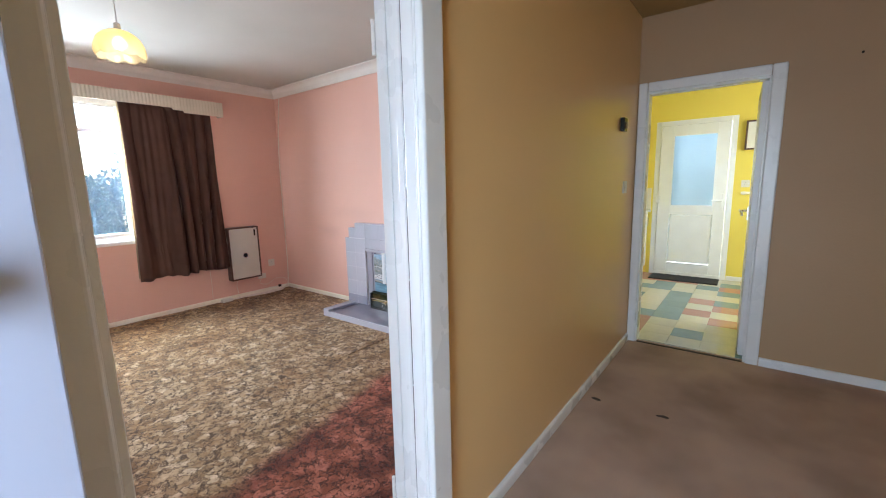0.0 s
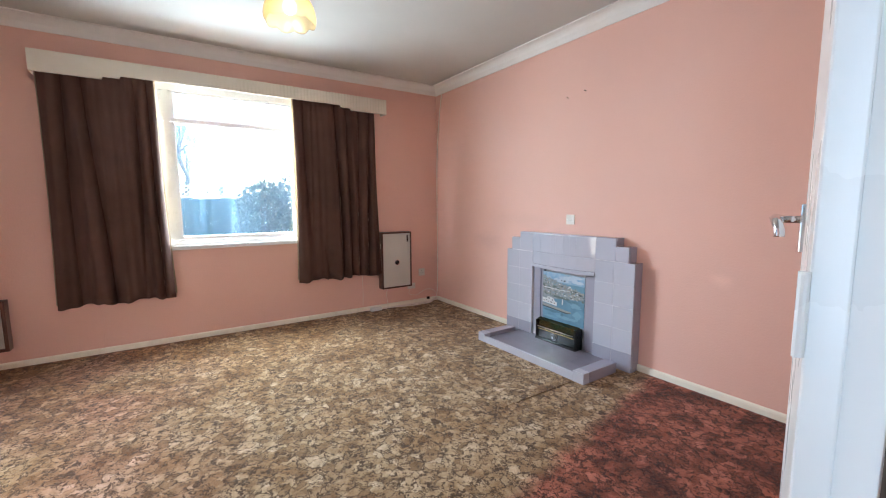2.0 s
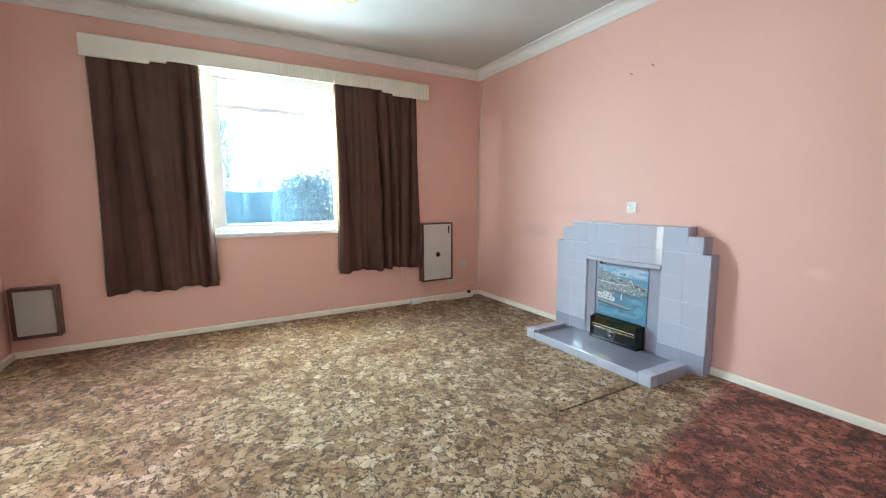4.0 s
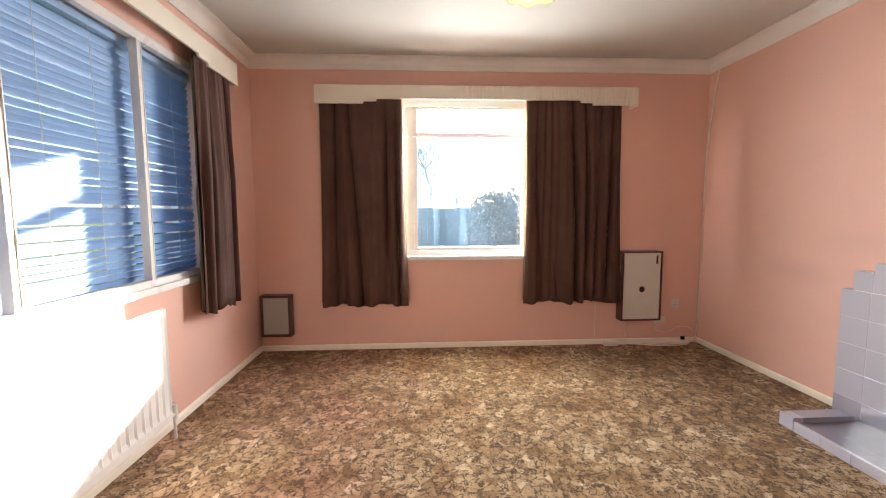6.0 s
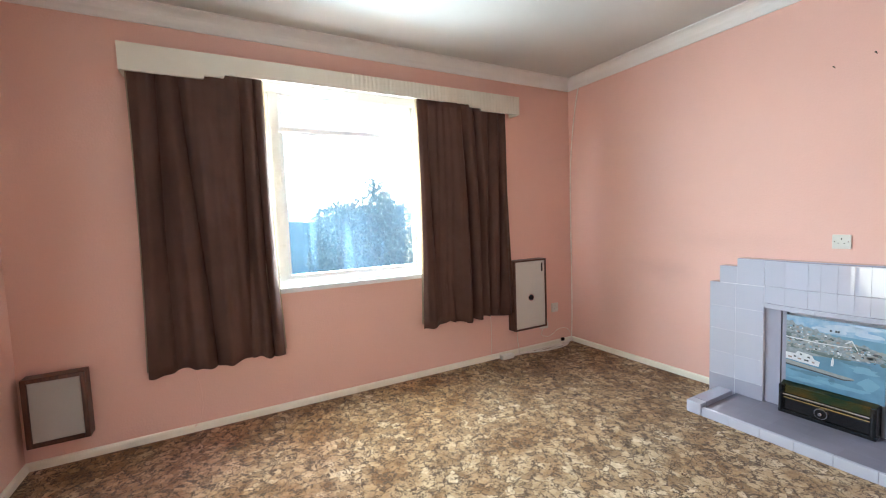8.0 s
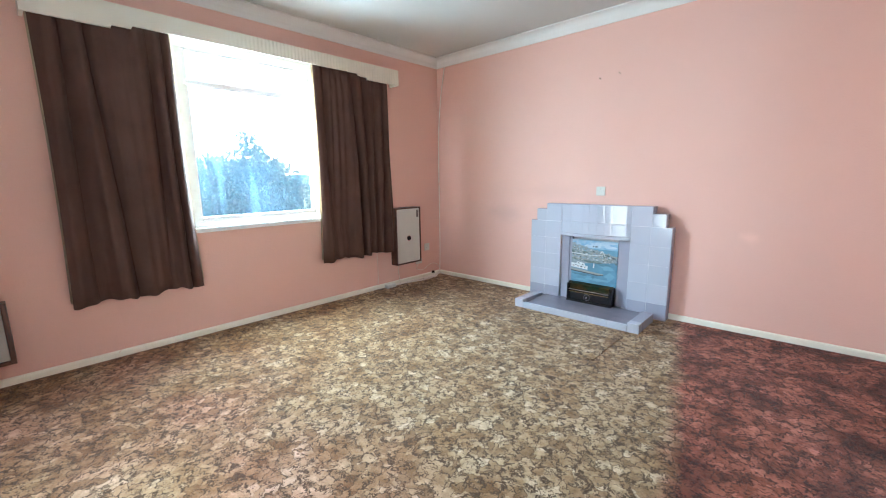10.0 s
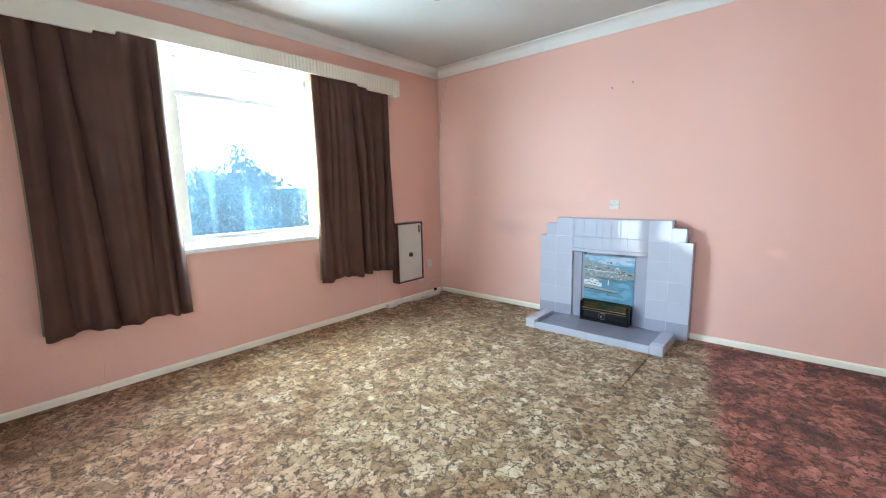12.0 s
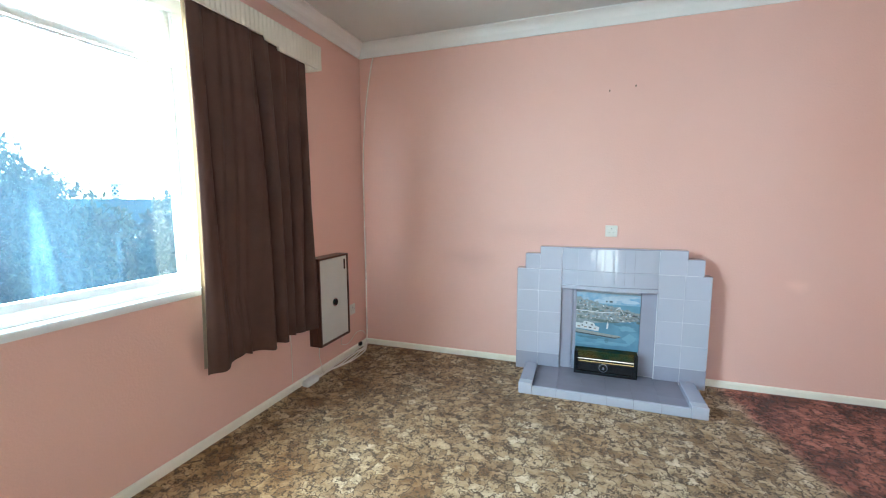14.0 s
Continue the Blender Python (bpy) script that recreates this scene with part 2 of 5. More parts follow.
def stain(mat, centre, radii, tint, amount):
    """A soft-edged stain of its own shape on a wall: an ellipsoid broken up by noise, tinting the paint."""
    nt = mat.node_tree
    b = nt.nodes["Principled BSDF"]
    old = b.inputs["Base Color"].links[0].from_socket
    mp = nt.nodes.new("ShaderNodeMapping")
    mp.vector_type = "POINT"
    mp.inputs["Scale"].default_value = [1 / r for r in radii]
    mp.inputs["Location"].default_value = [-c / r for c, r in zip(centre, radii)]
    nt.links.new(nt.nodes.new("ShaderNodeNewGeometry").outputs["Position"], mp.inputs["Vector"])
    far = nt.nodes.new("ShaderNodeVectorMath")
    far.operation = "LENGTH"
    nt.links.new(mp.outputs[0], far.inputs[0])
    n = nt.nodes.new("ShaderNodeTexNoise")
    n.inputs["Scale"].default_value, n.inputs["Detail"].default_value = 1.4, 5
    nt.links.new(mp.outputs[0], n.inputs["Vector"])
    add = nt.nodes.new("ShaderNodeMath")
    add.operation = "MULTIPLY_ADD"
    add.inputs[1].default_value = 0.9
    nt.links.new(n.outputs["Fac"], add.inputs[0])
    nt.links.new(far.outputs["Value"], add.inputs[2])
    r = nt.nodes.new("ShaderNodeMapRange")
    r.interpolation_type = "SMOOTHSTEP"
    for key, v in (("From Min", 1.35), ("From Max", 0.45), ("To Max", amount)):
        r.inputs[key].default_value = v
    nt.links.new(add.outputs[0], r.inputs["Value"])
    x = nt.nodes.new("ShaderNodeMix")
    x.data_type, x.blend_type = "RGBA", "MULTIPLY"
    x.inputs["B"].default_value = (*tint, 1)
    nt.links.new(r.outputs[0], x.inputs["Factor"])
    nt.links.new(old, x.inputs["A"])
    nt.links.new(x.outputs["Result"], b.inputs["Base Color"])


stain(PINK, (-4.05, 3.3, 0.80), (0.36, 0.3, 0.16), (0.74, 0.73, 0.76), 0.40)
stain(PINK, (-3.55, 3.3, 1.02), (0.55, 0.3, 0.14), (0.86, 0.85, 0.86), 0.40)
stain(PINK, (-1.95, 3.3, 0.72), (0.10, 0.3, 0.07), (1.12, 1.14, 1.14), 0.8)
CEIL = material("ceiling_white", (0.56, 0.56, 0.52), 0.85, spots=(0.42, 0.42, 0.38), amount=0.4, size=1.0, bump=0.001, bump_size=120)
CORNICE = material("cornice_white", (0.76, 0.74, 0.70), 0.6, spots=(0.66, 0.62, 0.55), amount=0.3, size=4)
GLOSS = material("white_gloss", (0.76, 0.75, 0.73), 0.28, spots=(0.70, 0.67, 0.63), amount=0.22, size=5, bump=0.0003, bump_size=40)
CREAM_GLOSS = material("cream_gloss", (0.86, 0.81, 0.69), 0.36, spots=(0.70, 0.62, 0.49), amount=0.25, size=7, bump=0.001, bump_size=50)
HALL = material("hall_ochre_gloss", (0.76, 0.50, 0.225), 0.30, spots=(0.68, 0.43, 0.18), amount=0.3, size=0.7, bump=0.0003, bump_size=24)
# Hall ochre darkened for the end wall: shade put into its colour.
HALL_END_SHADED = material("hall_end_shaded", (0.42, 0.265, 0.135), 0.55, spots=(0.36, 0.22, 0.12), amount=0.5, size=1.1, bump=0.001, bump_size=70)
# Lilac-grey base dims the front door leaf: its shade put into the colour.
SHADED_GLOSS = material("shaded_lilac_gloss", (0.50, 0.51, 0.60), 0.25, spots=(0.45, 0.46, 0.54), amount=0.3, size=3, bump=0.0004, bump_size=30)
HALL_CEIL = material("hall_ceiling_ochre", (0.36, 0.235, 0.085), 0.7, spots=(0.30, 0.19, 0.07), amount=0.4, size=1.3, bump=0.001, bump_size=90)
HALL_CARPET = material("hall_carpet_brown", (0.56, 0.39, 0.285), 0.95, spots=(0.22, 0.145, 0.105), amount=0.6, size=2.2, grain=0.22, grain_size=260, bump=0.003, bump_size=300)
YELLOW = material("kitchen_yellow", (0.80, 0.66, 0.11), 0.6, spots=(0.74, 0.60, 0.09), amount=0.4, size=1.5)
CARPET = leaf_carpet("leaf_carpet")
CURTAIN = material("brown_curtain", (0.086, 0.038, 0.026), 0.8, spots=(0.054, 0.024, 0.015), amount=0.5, size=5, grain=0.18, grain_size=320, bump=0.0006, bump_size=400)
LINING = material("curtain_lining", (0.42, 0.34, 0.24), 0.85)
PELMET = material("pelmet_cream", (0.74, 0.69, 0.58), 0.5, spots=(0.62, 0.56, 0.44), amount=0.3, size=5)
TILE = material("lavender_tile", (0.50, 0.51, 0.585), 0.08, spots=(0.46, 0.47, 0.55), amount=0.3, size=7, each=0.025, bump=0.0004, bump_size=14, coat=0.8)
# Darker copy of TILE for bottom row, returns, slips and kerb runs.
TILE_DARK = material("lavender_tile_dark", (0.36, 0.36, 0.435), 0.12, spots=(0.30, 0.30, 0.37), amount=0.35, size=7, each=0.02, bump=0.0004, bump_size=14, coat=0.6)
HEARTH = material("hearth_tile", (0.235, 0.225, 0.275), 0.16, spots=(0.17, 0.165, 0.205), amount=0.5, size=6, each=0.05, bump=0.0006, bump_size=14)
GROUT = material("grout", (0.74, 0.74, 0.77), 0.8, spots=(0.50, 0.49, 0.52), amount=0.5, size=20)
BLACK = material("black_enamel", (0.012, 0.012, 0.013), 0.18)
# Green base and bronze spots paint in the hood's coloured reflections.
HOOD = material("iridescent_enamel", (0.025, 0.075, 0.052), 0.09, 0.85, spots=(0.17, 0.10, 0.025), amount=0.8, size=11)
HOOD.node_tree.nodes["Principled BSDF"].inputs["Thin Film Thickness"].default_value = 520
HOOD.node_tree.nodes["Principled BSDF"].inputs["Thin Film IOR"].default_value = 1.7
CHROME = material("chrome", (0.75, 0.75, 0.77), 0.12, 1.0)
BRASS = material("aged_brass", (0.55, 0.42, 0.18), 0.25, 1.0)
WALNUT = wood("walnut_veneer", (0.045, 0.016, 0.009), (0.125, 0.046, 0.025))
PANEL = material("cream_panel", (0.60, 0.58, 0.52), 0.45, spots=(0.52, 0.50, 0.45), amount=0.3, size=8)
GREY_CLOTH = material("grey_grille", (0.44, 0.43, 0.40), 0.8, grain=0.12, grain_size=500, bump=0.0005, bump_size=500)
PLASTIC = material("white_plastic", (0.72, 0.70, 0.65), 0.35, spots=(0.62, 0.59, 0.52), amount=0.3, size=30)
AGED_PLASTIC = material("aged_plastic", (0.68, 0.65, 0.58), 0.4, spots=(0.58, 0.55, 0.48), amount=0.4, size=25)
# Near-black for door gap shade, the threshold line and carpet scuffs.
GAP_SHADE_AND_DIRT = material("gap_shade_and_dirt", (0.055, 0.040, 0.030), 0.95, spots=(0.12, 0.09, 0.07), amount=0.6, size=25)
CABLE = material("old_cable", (0.84, 0.76, 0.68), 0.45, spots=(0.55, 0.47, 0.40), amount=0.5, size=30)
RADIATOR = material("radiator_enamel", (0.80, 0.79, 0.76), 0.3)
SLAT = material("blind_slat", (0.36, 0.55, 0.78), 0.4, each=0.04)
sl = SLAT.node_tree
sl_t, sl_m = sl.nodes.new("ShaderNodeBsdfTranslucent"), sl.nodes.new("ShaderNodeMixShader")
sl_t.inputs[0].default_value, sl_m.inputs[0].default_value = (0.42, 0.64, 0.88, 1), 0.30
sl.links.new(sl.nodes["Principled BSDF"].outputs[0], sl_m.inputs[1])
sl.links.new(sl_t.outputs[0], sl_m.inputs[2])
sl.links.new(sl_m.outputs[0], sl.nodes["Material Output"].inputs["Surface"])
UPVC = material("upvc_white", (0.82, 0.83, 0.82), 0.25)
RUBBER = material("rubber_mat", (0.02, 0.02, 0.022), 0.9, bump=0.002, bump_size=220)
WORKTOP = material("worktop", (0.62, 0.62, 0.60), 0.35, grain=0.1)
VINYL = [material("vinyl_cream", (0.62, 0.60, 0.46), 0.16, amount=0.5, spots=(0.52, 0.50, 0.38), size=16, each=0.06),
         material("vinyl_blue", (0.17, 0.26, 0.28), 0.16, amount=0.5, spots=(0.24, 0.33, 0.34), size=16, each=0.08),
         material("vinyl_pink", (0.42, 0.21, 0.17), 0.16, amount=0.5, spots=(0.48, 0.29, 0.24), size=16, each=0.08)]
CLEAR = glass("window_glass", 0.06, 0.0, 0.009)
GRASS = material("lawn", (0.07, 0.11, 0.04), 0.95, spots=(0.13, 0.13, 0.06), amount=0.7, size=3, grain=0.3, grain_size=90, bump=0.02, bump_size=60)
FENCE = material("fence_green_grey", (0.060, 0.155, 0.185), 0.8, spots=(0.085, 0.18, 0.20), amount=0.5, size=7, each=0.12)
LEAVES = material("shrub_leaf", (0.040, 0.080, 0.060), 0.7, spots=(0.060, 0.105, 0.080), amount=0.6, size=9)
BARK = material("bark", (0.12, 0.09, 0.065), 0.9, spots=(0.2, 0.16, 0.12), amount=0.5, size=20, bump=0.01, bump_size=40)
BRICK = material("outside_render", (0.42, 0.38, 0.33), 0.9, spots=(0.34, 0.30, 0.26), amount=0.5, size=3, bump=0.004, bump_size=60)

AMBER = bpy.data.materials.new("amber_shade")
AMBER.use_nodes = True
an = AMBER.node_tree
an.nodes.remove(an.nodes["Principled BSDF"])
a_tl, a_tr, a_gl = an.nodes.new("ShaderNodeBsdfTranslucent"), an.nodes.new("ShaderNodeBsdfTransparent"), an.nodes.new("ShaderNodeBsdfGlossy")
a_tl.inputs[0].default_value, a_tr.inputs[0].default_value = (0.98, 0.84, 0.58, 1), (1.0, 0.92, 0.74, 1)
a_gl.inputs["Roughness"].default_value = 0.15
a_m1, a_m2 = an.nodes.new("ShaderNodeMixShader"), an.nodes.new("ShaderNodeMixShader")
a_m1.inputs[0].default_value, a_m2.inputs[0].default_value = 0.62, 0.08
an.links.new(a_tl.outputs[0], a_m1.inputs[1]), an.links.new(a_tr.outputs[0], a_m1.inputs[2])
an.links.new(a_m1.outputs[0], a_m2.inputs[1]), an.links.new(a_gl.outputs[0], a_m2.inputs[2])
an.links.new(a_m2.outputs[0], an.nodes["Material Output"].inputs["Surface"])
BULB = bpy.data.materials.new("lit_bulb")
BULB.use_nodes = True
bb = BULB.node_tree.nodes["Principled BSDF"]
bb.inputs["Emission Color"].default_value = (1.0, 0.80, 0.48, 1)
bb.inputs["Emission Strength"].default_value = 2.2
FROST = bpy.data.materials.new("frosted_glass")
FROST.use_nodes = True
fb = FROST.node_tree.nodes["Principled BSDF"]
fb.inputs["Base Color"].default_value = (0.15, 0.21, 0.26, 1)
fb.inputs["Roughness"].default_value = 0.45
fb.inputs["Transmission Weight"].default_value = 0.9
fn = FROST.node_tree.nodes.new("ShaderNodeTexNoise")
fn.inputs["Scale"].default_value = 90
fbp = FROST.node_tree.nodes.new("ShaderNodeBump")
fbp.inputs["Distance"].default_value = 0.004
FROST.node_tree.links.new(fn.outputs["Fac"], fbp.inputs["Height"])
FROST.node_tree.links.new(fbp.outputs[0], fb.inputs["Normal"])


# ---- mesh helpers ----
def link(name, bm, mat, parent=None, label="", smooth=False):
    me = bpy.data.meshes.new(name)
    bmesh.ops.recalc_face_normals(bm, faces=bm.faces)
    if smooth:
        for f in bm.faces:
            f.smooth = True
    bm.to_mesh(me)
    bm.free()
    for one in (mat if isinstance(mat, (list, tuple)) else [mat]):
        me.materials.append(one)
    ob = new(name, me)
    if parent:
        ob.parent = parent
    if label:
        ob["label"] = label
    return ob


def part(name, bm, mat, parent, label="", smooth=False):
    return link(name, bm, mat, parent, label, smooth)


def thing(name, label, category, at=(0, 0, 0), group="", kind="", turn=0):
    ob = new(name)
    ob.empty_display_size = 0.1
    ob.matrix_basis = pose(*at, 0, 0, turn)
    return tagged(ob, label, category, group, kind)


def box(bm, x0, x1, y0, y1, z0, z1, bevel=0.0, seg=2):
    """Adds a box, its edges rounded by bevel, to bm."""
    r = bmesh.ops.create_cube(bm, size=1.0)
    vs = r["verts"]
    for v in vs:
        v.co = Vector(((x0 + x1) / 2 + v.co.x * (x1 - x0), (y0 + y1) / 2 + v.co.y * (y1 - y0), (z0 + z1) / 2 + v.co.z * (z1 - z0)))
    if bevel:
        es = list({e for v in vs for e in v.link_edges})
        bmesh.ops.bevel(bm, geom=es, offset=bevel, segments=seg, affect="EDGES", profile=0.5)
    return bm


def boxes(*rows, bevel=0.0):
    bm = bmesh.new()
    for r in rows:
        box(bm, *r, bevel=bevel)
    return bm


def tube(bm, p0, p1, r0, r1=None, n=12):
    p0, p1 = Vector(p0), Vector(p1)
    d = p1 - p0
    m = Matrix.Translation((p0 + p1) / 2) @ d.to_track_quat("Z", "Y").to_matrix().to_4x4()
    bmesh.ops.create_cone(bm, cap_ends=True, segments=n, radius1=r0, radius2=r0 if r1 is None else r1, depth=d.length, matrix=m)
    return bm


def pipe(bm, pts, r, n=8):
    """A round cord through the points."""
    pts = [Vector(p) for p in pts]
    rings = []
    for i, p in enumerate(pts):
        d = (pts[min(i + 1, len(pts) - 1)] - pts[max(i - 1, 0)]).normalized()
        q = d.to_track_quat("Z", "Y")
        rings.append([bm.verts.new(p + q @ Vector((r * math.cos(2 * math.pi * k / n), r * math.sin(2 * math.pi * k / n), 0))) for k in range(n)])
    for a, b in zip(rings, rings[1:]):
        for k in range(n):
            bm.faces.new((a[k], a[(k + 1) % n], b[(k + 1) % n], b[k]))
    bm.faces.new(rings[0])
    bm.faces.new(rings[-1][::-1])
    return bm


def smooth_line(pts, n=8):
    """Points along a smooth curve through pts."""
    pts = [Vector(p) for p in pts]
    out = []
    for i in range(len(pts) - 1):
        a, b, c, d = pts[max(i - 1, 0)], pts[i], pts[i + 1], pts[min(i + 2, len(pts) - 1)]
        for k in range(n):
            t = k / n
            out.append(0.5 * ((2 * b) + (c - a) * t + (2 * a - 5 * b + 4 * c - d) * t * t + (3 * b - a - 3 * c + d) * t ** 3))
    return out + [pts[-1]]


def profile_run(bm, profile, place, a, b):
    """Sweeps a closed profile of (u, v) from a to b; place(u, v, s) gives the point."""
    ra = [bm.verts.new(place(u, v, a)) for u, v in profile]
    rb = [bm.verts.new(place(u, v, b)) for u, v in profile]
    n = len(profile)
    for i in range(n):
        bm.faces.new((ra[i], ra[(i + 1) % n], rb[(i + 1) % n], rb[i]))
    bm.faces.new(ra)
    bm.faces.new(rb[::-1])
    return bm


def structure(name, bm, mat, label, category, smooth=False):
    return tagged(link(name, bm, mat, smooth=smooth), label, category, kind="structure")


# ---- the shell ----
X0, X1, Y0, Y1, TOP = -5.0, -1.03, -0.648, 3.3, 2.50      # living room inside
HX, HY0, KY, BY, HTOP = -0.89, -0.36, 3.85, 6.66, 2.50     # hall face of the shared wall, hall ends, kitchen back wall
HE = 1.20                                                   # hall and kitchen east side


def carpet_sheet():
    """The fitted carpet: flat, turned up a little where it meets the walls."""
    bm = boxes((X0, X1 + 0.03, Y0, Y1, -0.15, -0.02))
    steps = [0, 0.03, 0.07, 0.12, 0.18, 0.26]
    xs = [X0 + s for s in steps] + list(np.linspace(X0 + 0.5, X1 - 0.3, 8)) + [X1 + 0.03]
    ys = [Y0 + s for s in steps] + list(np.linspace(Y0 + 0.5, Y1 - 0.5, 8)) + [Y1 - s for s in steps[::-1]]

    def rise(x, y):
        d = min(x - X0, y - Y0, Y1 - y)
        return 0.016 * max(0.0, 1 - d / 0.26) ** 1.5

    grid = [[bm.verts.new((x, y, rise(x, y))) for y in ys] for x in xs]
    for a, b in zip(grid, grid[1:]):
        for j in range(len(ys) - 1):
            bm.faces.new((a[j], b[j], b[j + 1], a[j + 1])).smooth = True
    rim = [grid[i][0] for i in range(len(xs))] + grid[-1][1:] + [grid[i][-1] for i in range(len(xs) - 2, -1, -1)] + grid[0][-2:0:-1]
    low = [bm.verts.new((v.co.x, v.co.y, -0.021)) for v in rim]
    for i in range(len(rim)):
        j = (i + 1) % len(rim)
        bm.faces.new((rim[i], rim[j], low[j], low[i]))
    return bm


structure("floor", carpet_sheet(), CARPET, "worn leaf-patterned brown and cream carpet", "carpet floor")
structure("floor_hall", boxes((X1 + 0.03, HE, HY0, KY + 0.05, -0.15, 0.0)), HALL_CARPET, "plain brown worn hall carpet", "carpet floor")

W1 = (0.15, 2.35, 0.832, 2.190)        # west window: y, y, z, z
W2 = (-4.24, -2.20, 0.83, 2.14)      # south window: x, x, z, z
structure("wall_west", boxes((-5.28, X0, Y0 - 0.28, W1[0], 0, TOP), (-5.28, X0, W1[1], Y1 + 0.1, 0, TOP), (-5.28, X0, W1[0], W1[1], 0, W1[2]), (-5.28, X0, W1[0], W1[1], W1[3], TOP)), PINK, "pink painted wall with the garden window", "wall")
structure("wall_south", boxes((X0, W2[0], Y0 - 0.28, Y0, 0, TOP), (W2[1], X1, Y0 - 0.28, Y0, 0, TOP), (W2[0], W2[1], Y0 - 0.28, Y0, 0, W2[2]), (W2[0], W2[1], Y0 - 0.28, Y0, W2[3], TOP)), PINK, "pink painted wall with the blind-covered window", "wall")
structure("wall_north", boxes((X0, X1, Y1, Y1 + 0.12, 0, TOP)), PINK, "pink painted chimney wall", "wall")
# shared wall: pink skin towards the room, ochre towards the hall
DY0, DY1, DH = 0.49, 1.300, 2.0
XM = (X1 + HX) / 2
structure("wall_east", boxes((X1, XM, Y0, DY0, 0, TOP), (X1, XM, DY1, Y1 + 0.12, 0, TOP), (X1, XM, DY0, DY1, DH, TOP)), PINK, "pink painted wall with the open doorway", "wall")
structure("wall_hall_west", boxes((XM, HX, HY0, DY0, 0, HTOP), (XM, HX, DY1, KY, 0, HTOP), (XM, HX, DY0, DY1, DH, HTOP)), HALL, "ochre gloss-painted hall wall", "wall")
KX0, KX1, KH = -0.83, -0.09, 1.965
structure("wall_hall_north", boxes((XM, KX0, KY, KY + 0.05, 0, HTOP), (KX1, HE, KY, KY + 0.05, 0, HTOP), (KX0, KX1, KY, KY + 0.05, KH, HTOP)), HALL_END_SHADED, "hall end wall, its ochre paint darkened to tan for shade", "wall")
structure("wall_kitchen_south", boxes((-2.0, KX0, KY + 0.05, KY + 0.1, 0, HTOP), (KX1, HE, KY + 0.05, KY + 0.1, 0, HTOP), (KX0, KX1, KY + 0.05, KY + 0.1, KH, HTOP)), YELLOW, "yellow painted kitchen wall", "wall")
BX0, BX1, BH = -1.255, -0.351, 2.075
structure("wall_kitchen_north", boxes((-2.0, BX0, BY, BY + 0.25, 0, HTOP), (BX1, HE, BY, BY + 0.25, 0, HTOP), (BX0, BX1, BY, BY + 0.25, BH, HTOP)), YELLOW, "bright yellow painted kitchen wall", "wall")
structure("wall_kitchen_west", boxes((-2.1, -2.0, KY + 0.05, BY + 0.25, 0, HTOP)), YELLOW, "yellow painted kitchen wall", "wall")
structure("wall_kitchen_east", boxes((HE, HE + 0.1, KY + 0.05, 4.6, 0, HTOP), (HE, HE + 0.1, 6.0, BY + 0.25, 0, HTOP), (HE, HE + 0.1, 4.6, 6.0, 0, 1.05), (HE, HE + 0.1, 4.6, 6.0, 2.1, HTOP)), YELLOW, "yellow painted kitchen wall with an unseen, assumed window opening", "wall")
structure("wall_hall_east", boxes((HE, HE + 0.1, HY0, KY + 0.05, 0, HTOP)), HALL, "ochre painted hall wall", "wall")
FX0, FX1 = -0.74, 0.10
structure("wall_hall_south", boxes((X1, FX0, Y0 - 0.0, HY0, 0, HTOP), (FX1, HE + 0.1, Y0, HY0, 0, HTOP), (FX0, FX1, Y0, HY0, 2.06, HTOP)), HALL, "ochre painted wall round the front doorway", "wall")
structure("ceiling", boxes((X0 - 0.28, X1, Y0 - 0.28, Y1 + 0.12, TOP, TOP + 0.15)), CEIL, "off-white painted plaster ceiling", "ceiling")
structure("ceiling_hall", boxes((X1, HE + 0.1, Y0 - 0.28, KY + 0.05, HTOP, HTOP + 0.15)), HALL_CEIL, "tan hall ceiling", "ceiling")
structure("ceiling_kitchen", boxes((-2.1, HE + 0.1, KY + 0.05, BY + 0.25, HTOP, HTOP + 0.15)), CEIL, "white kitchen ceiling", "ceiling")

# coved cornice, one run a wall
CP, CD = 0.092, 0.092
cove = [(0.0, 0.0), (0.0, -CD), (0.010, -CD), (0.012, -CD + 0.008)] + [(CP - 0.012 - 0.062 * math.cos(a), -0.012 - 0.062 * (1 - math.sin(a))) for a in [radians(d) for d in (6, 22, 38, 54, 70, 84)]] + [(CP - 0.006, -0.010), (CP, -0.010), (CP, 0.0)]
for nm, place, a, b in (("cornice", lambda u, v, s: (X0 + u, s, TOP + v), Y0, Y1), ("cornice", lambda u, v, s: (s, Y1 - u, TOP + v), X0 + 0.004, X1), ("cornice", lambda u, v, s: (s, Y0 + u, TOP + v), X0 + 0.004, X1), ("cornice", lambda u, v, s: (X1 - u, s, TOP + v), Y0, Y1)):
    structure(nm, profile_run(bmesh.new(), cove, place, a, b), CORNICE, "off-white coved plaster cornice", "cornice")

# skirting boards
skirt = [(0, 0), (0.016, 0), (0.016, 0.046), (0.013, 0.054), (0.006, 0.059), (0, 0.059)]
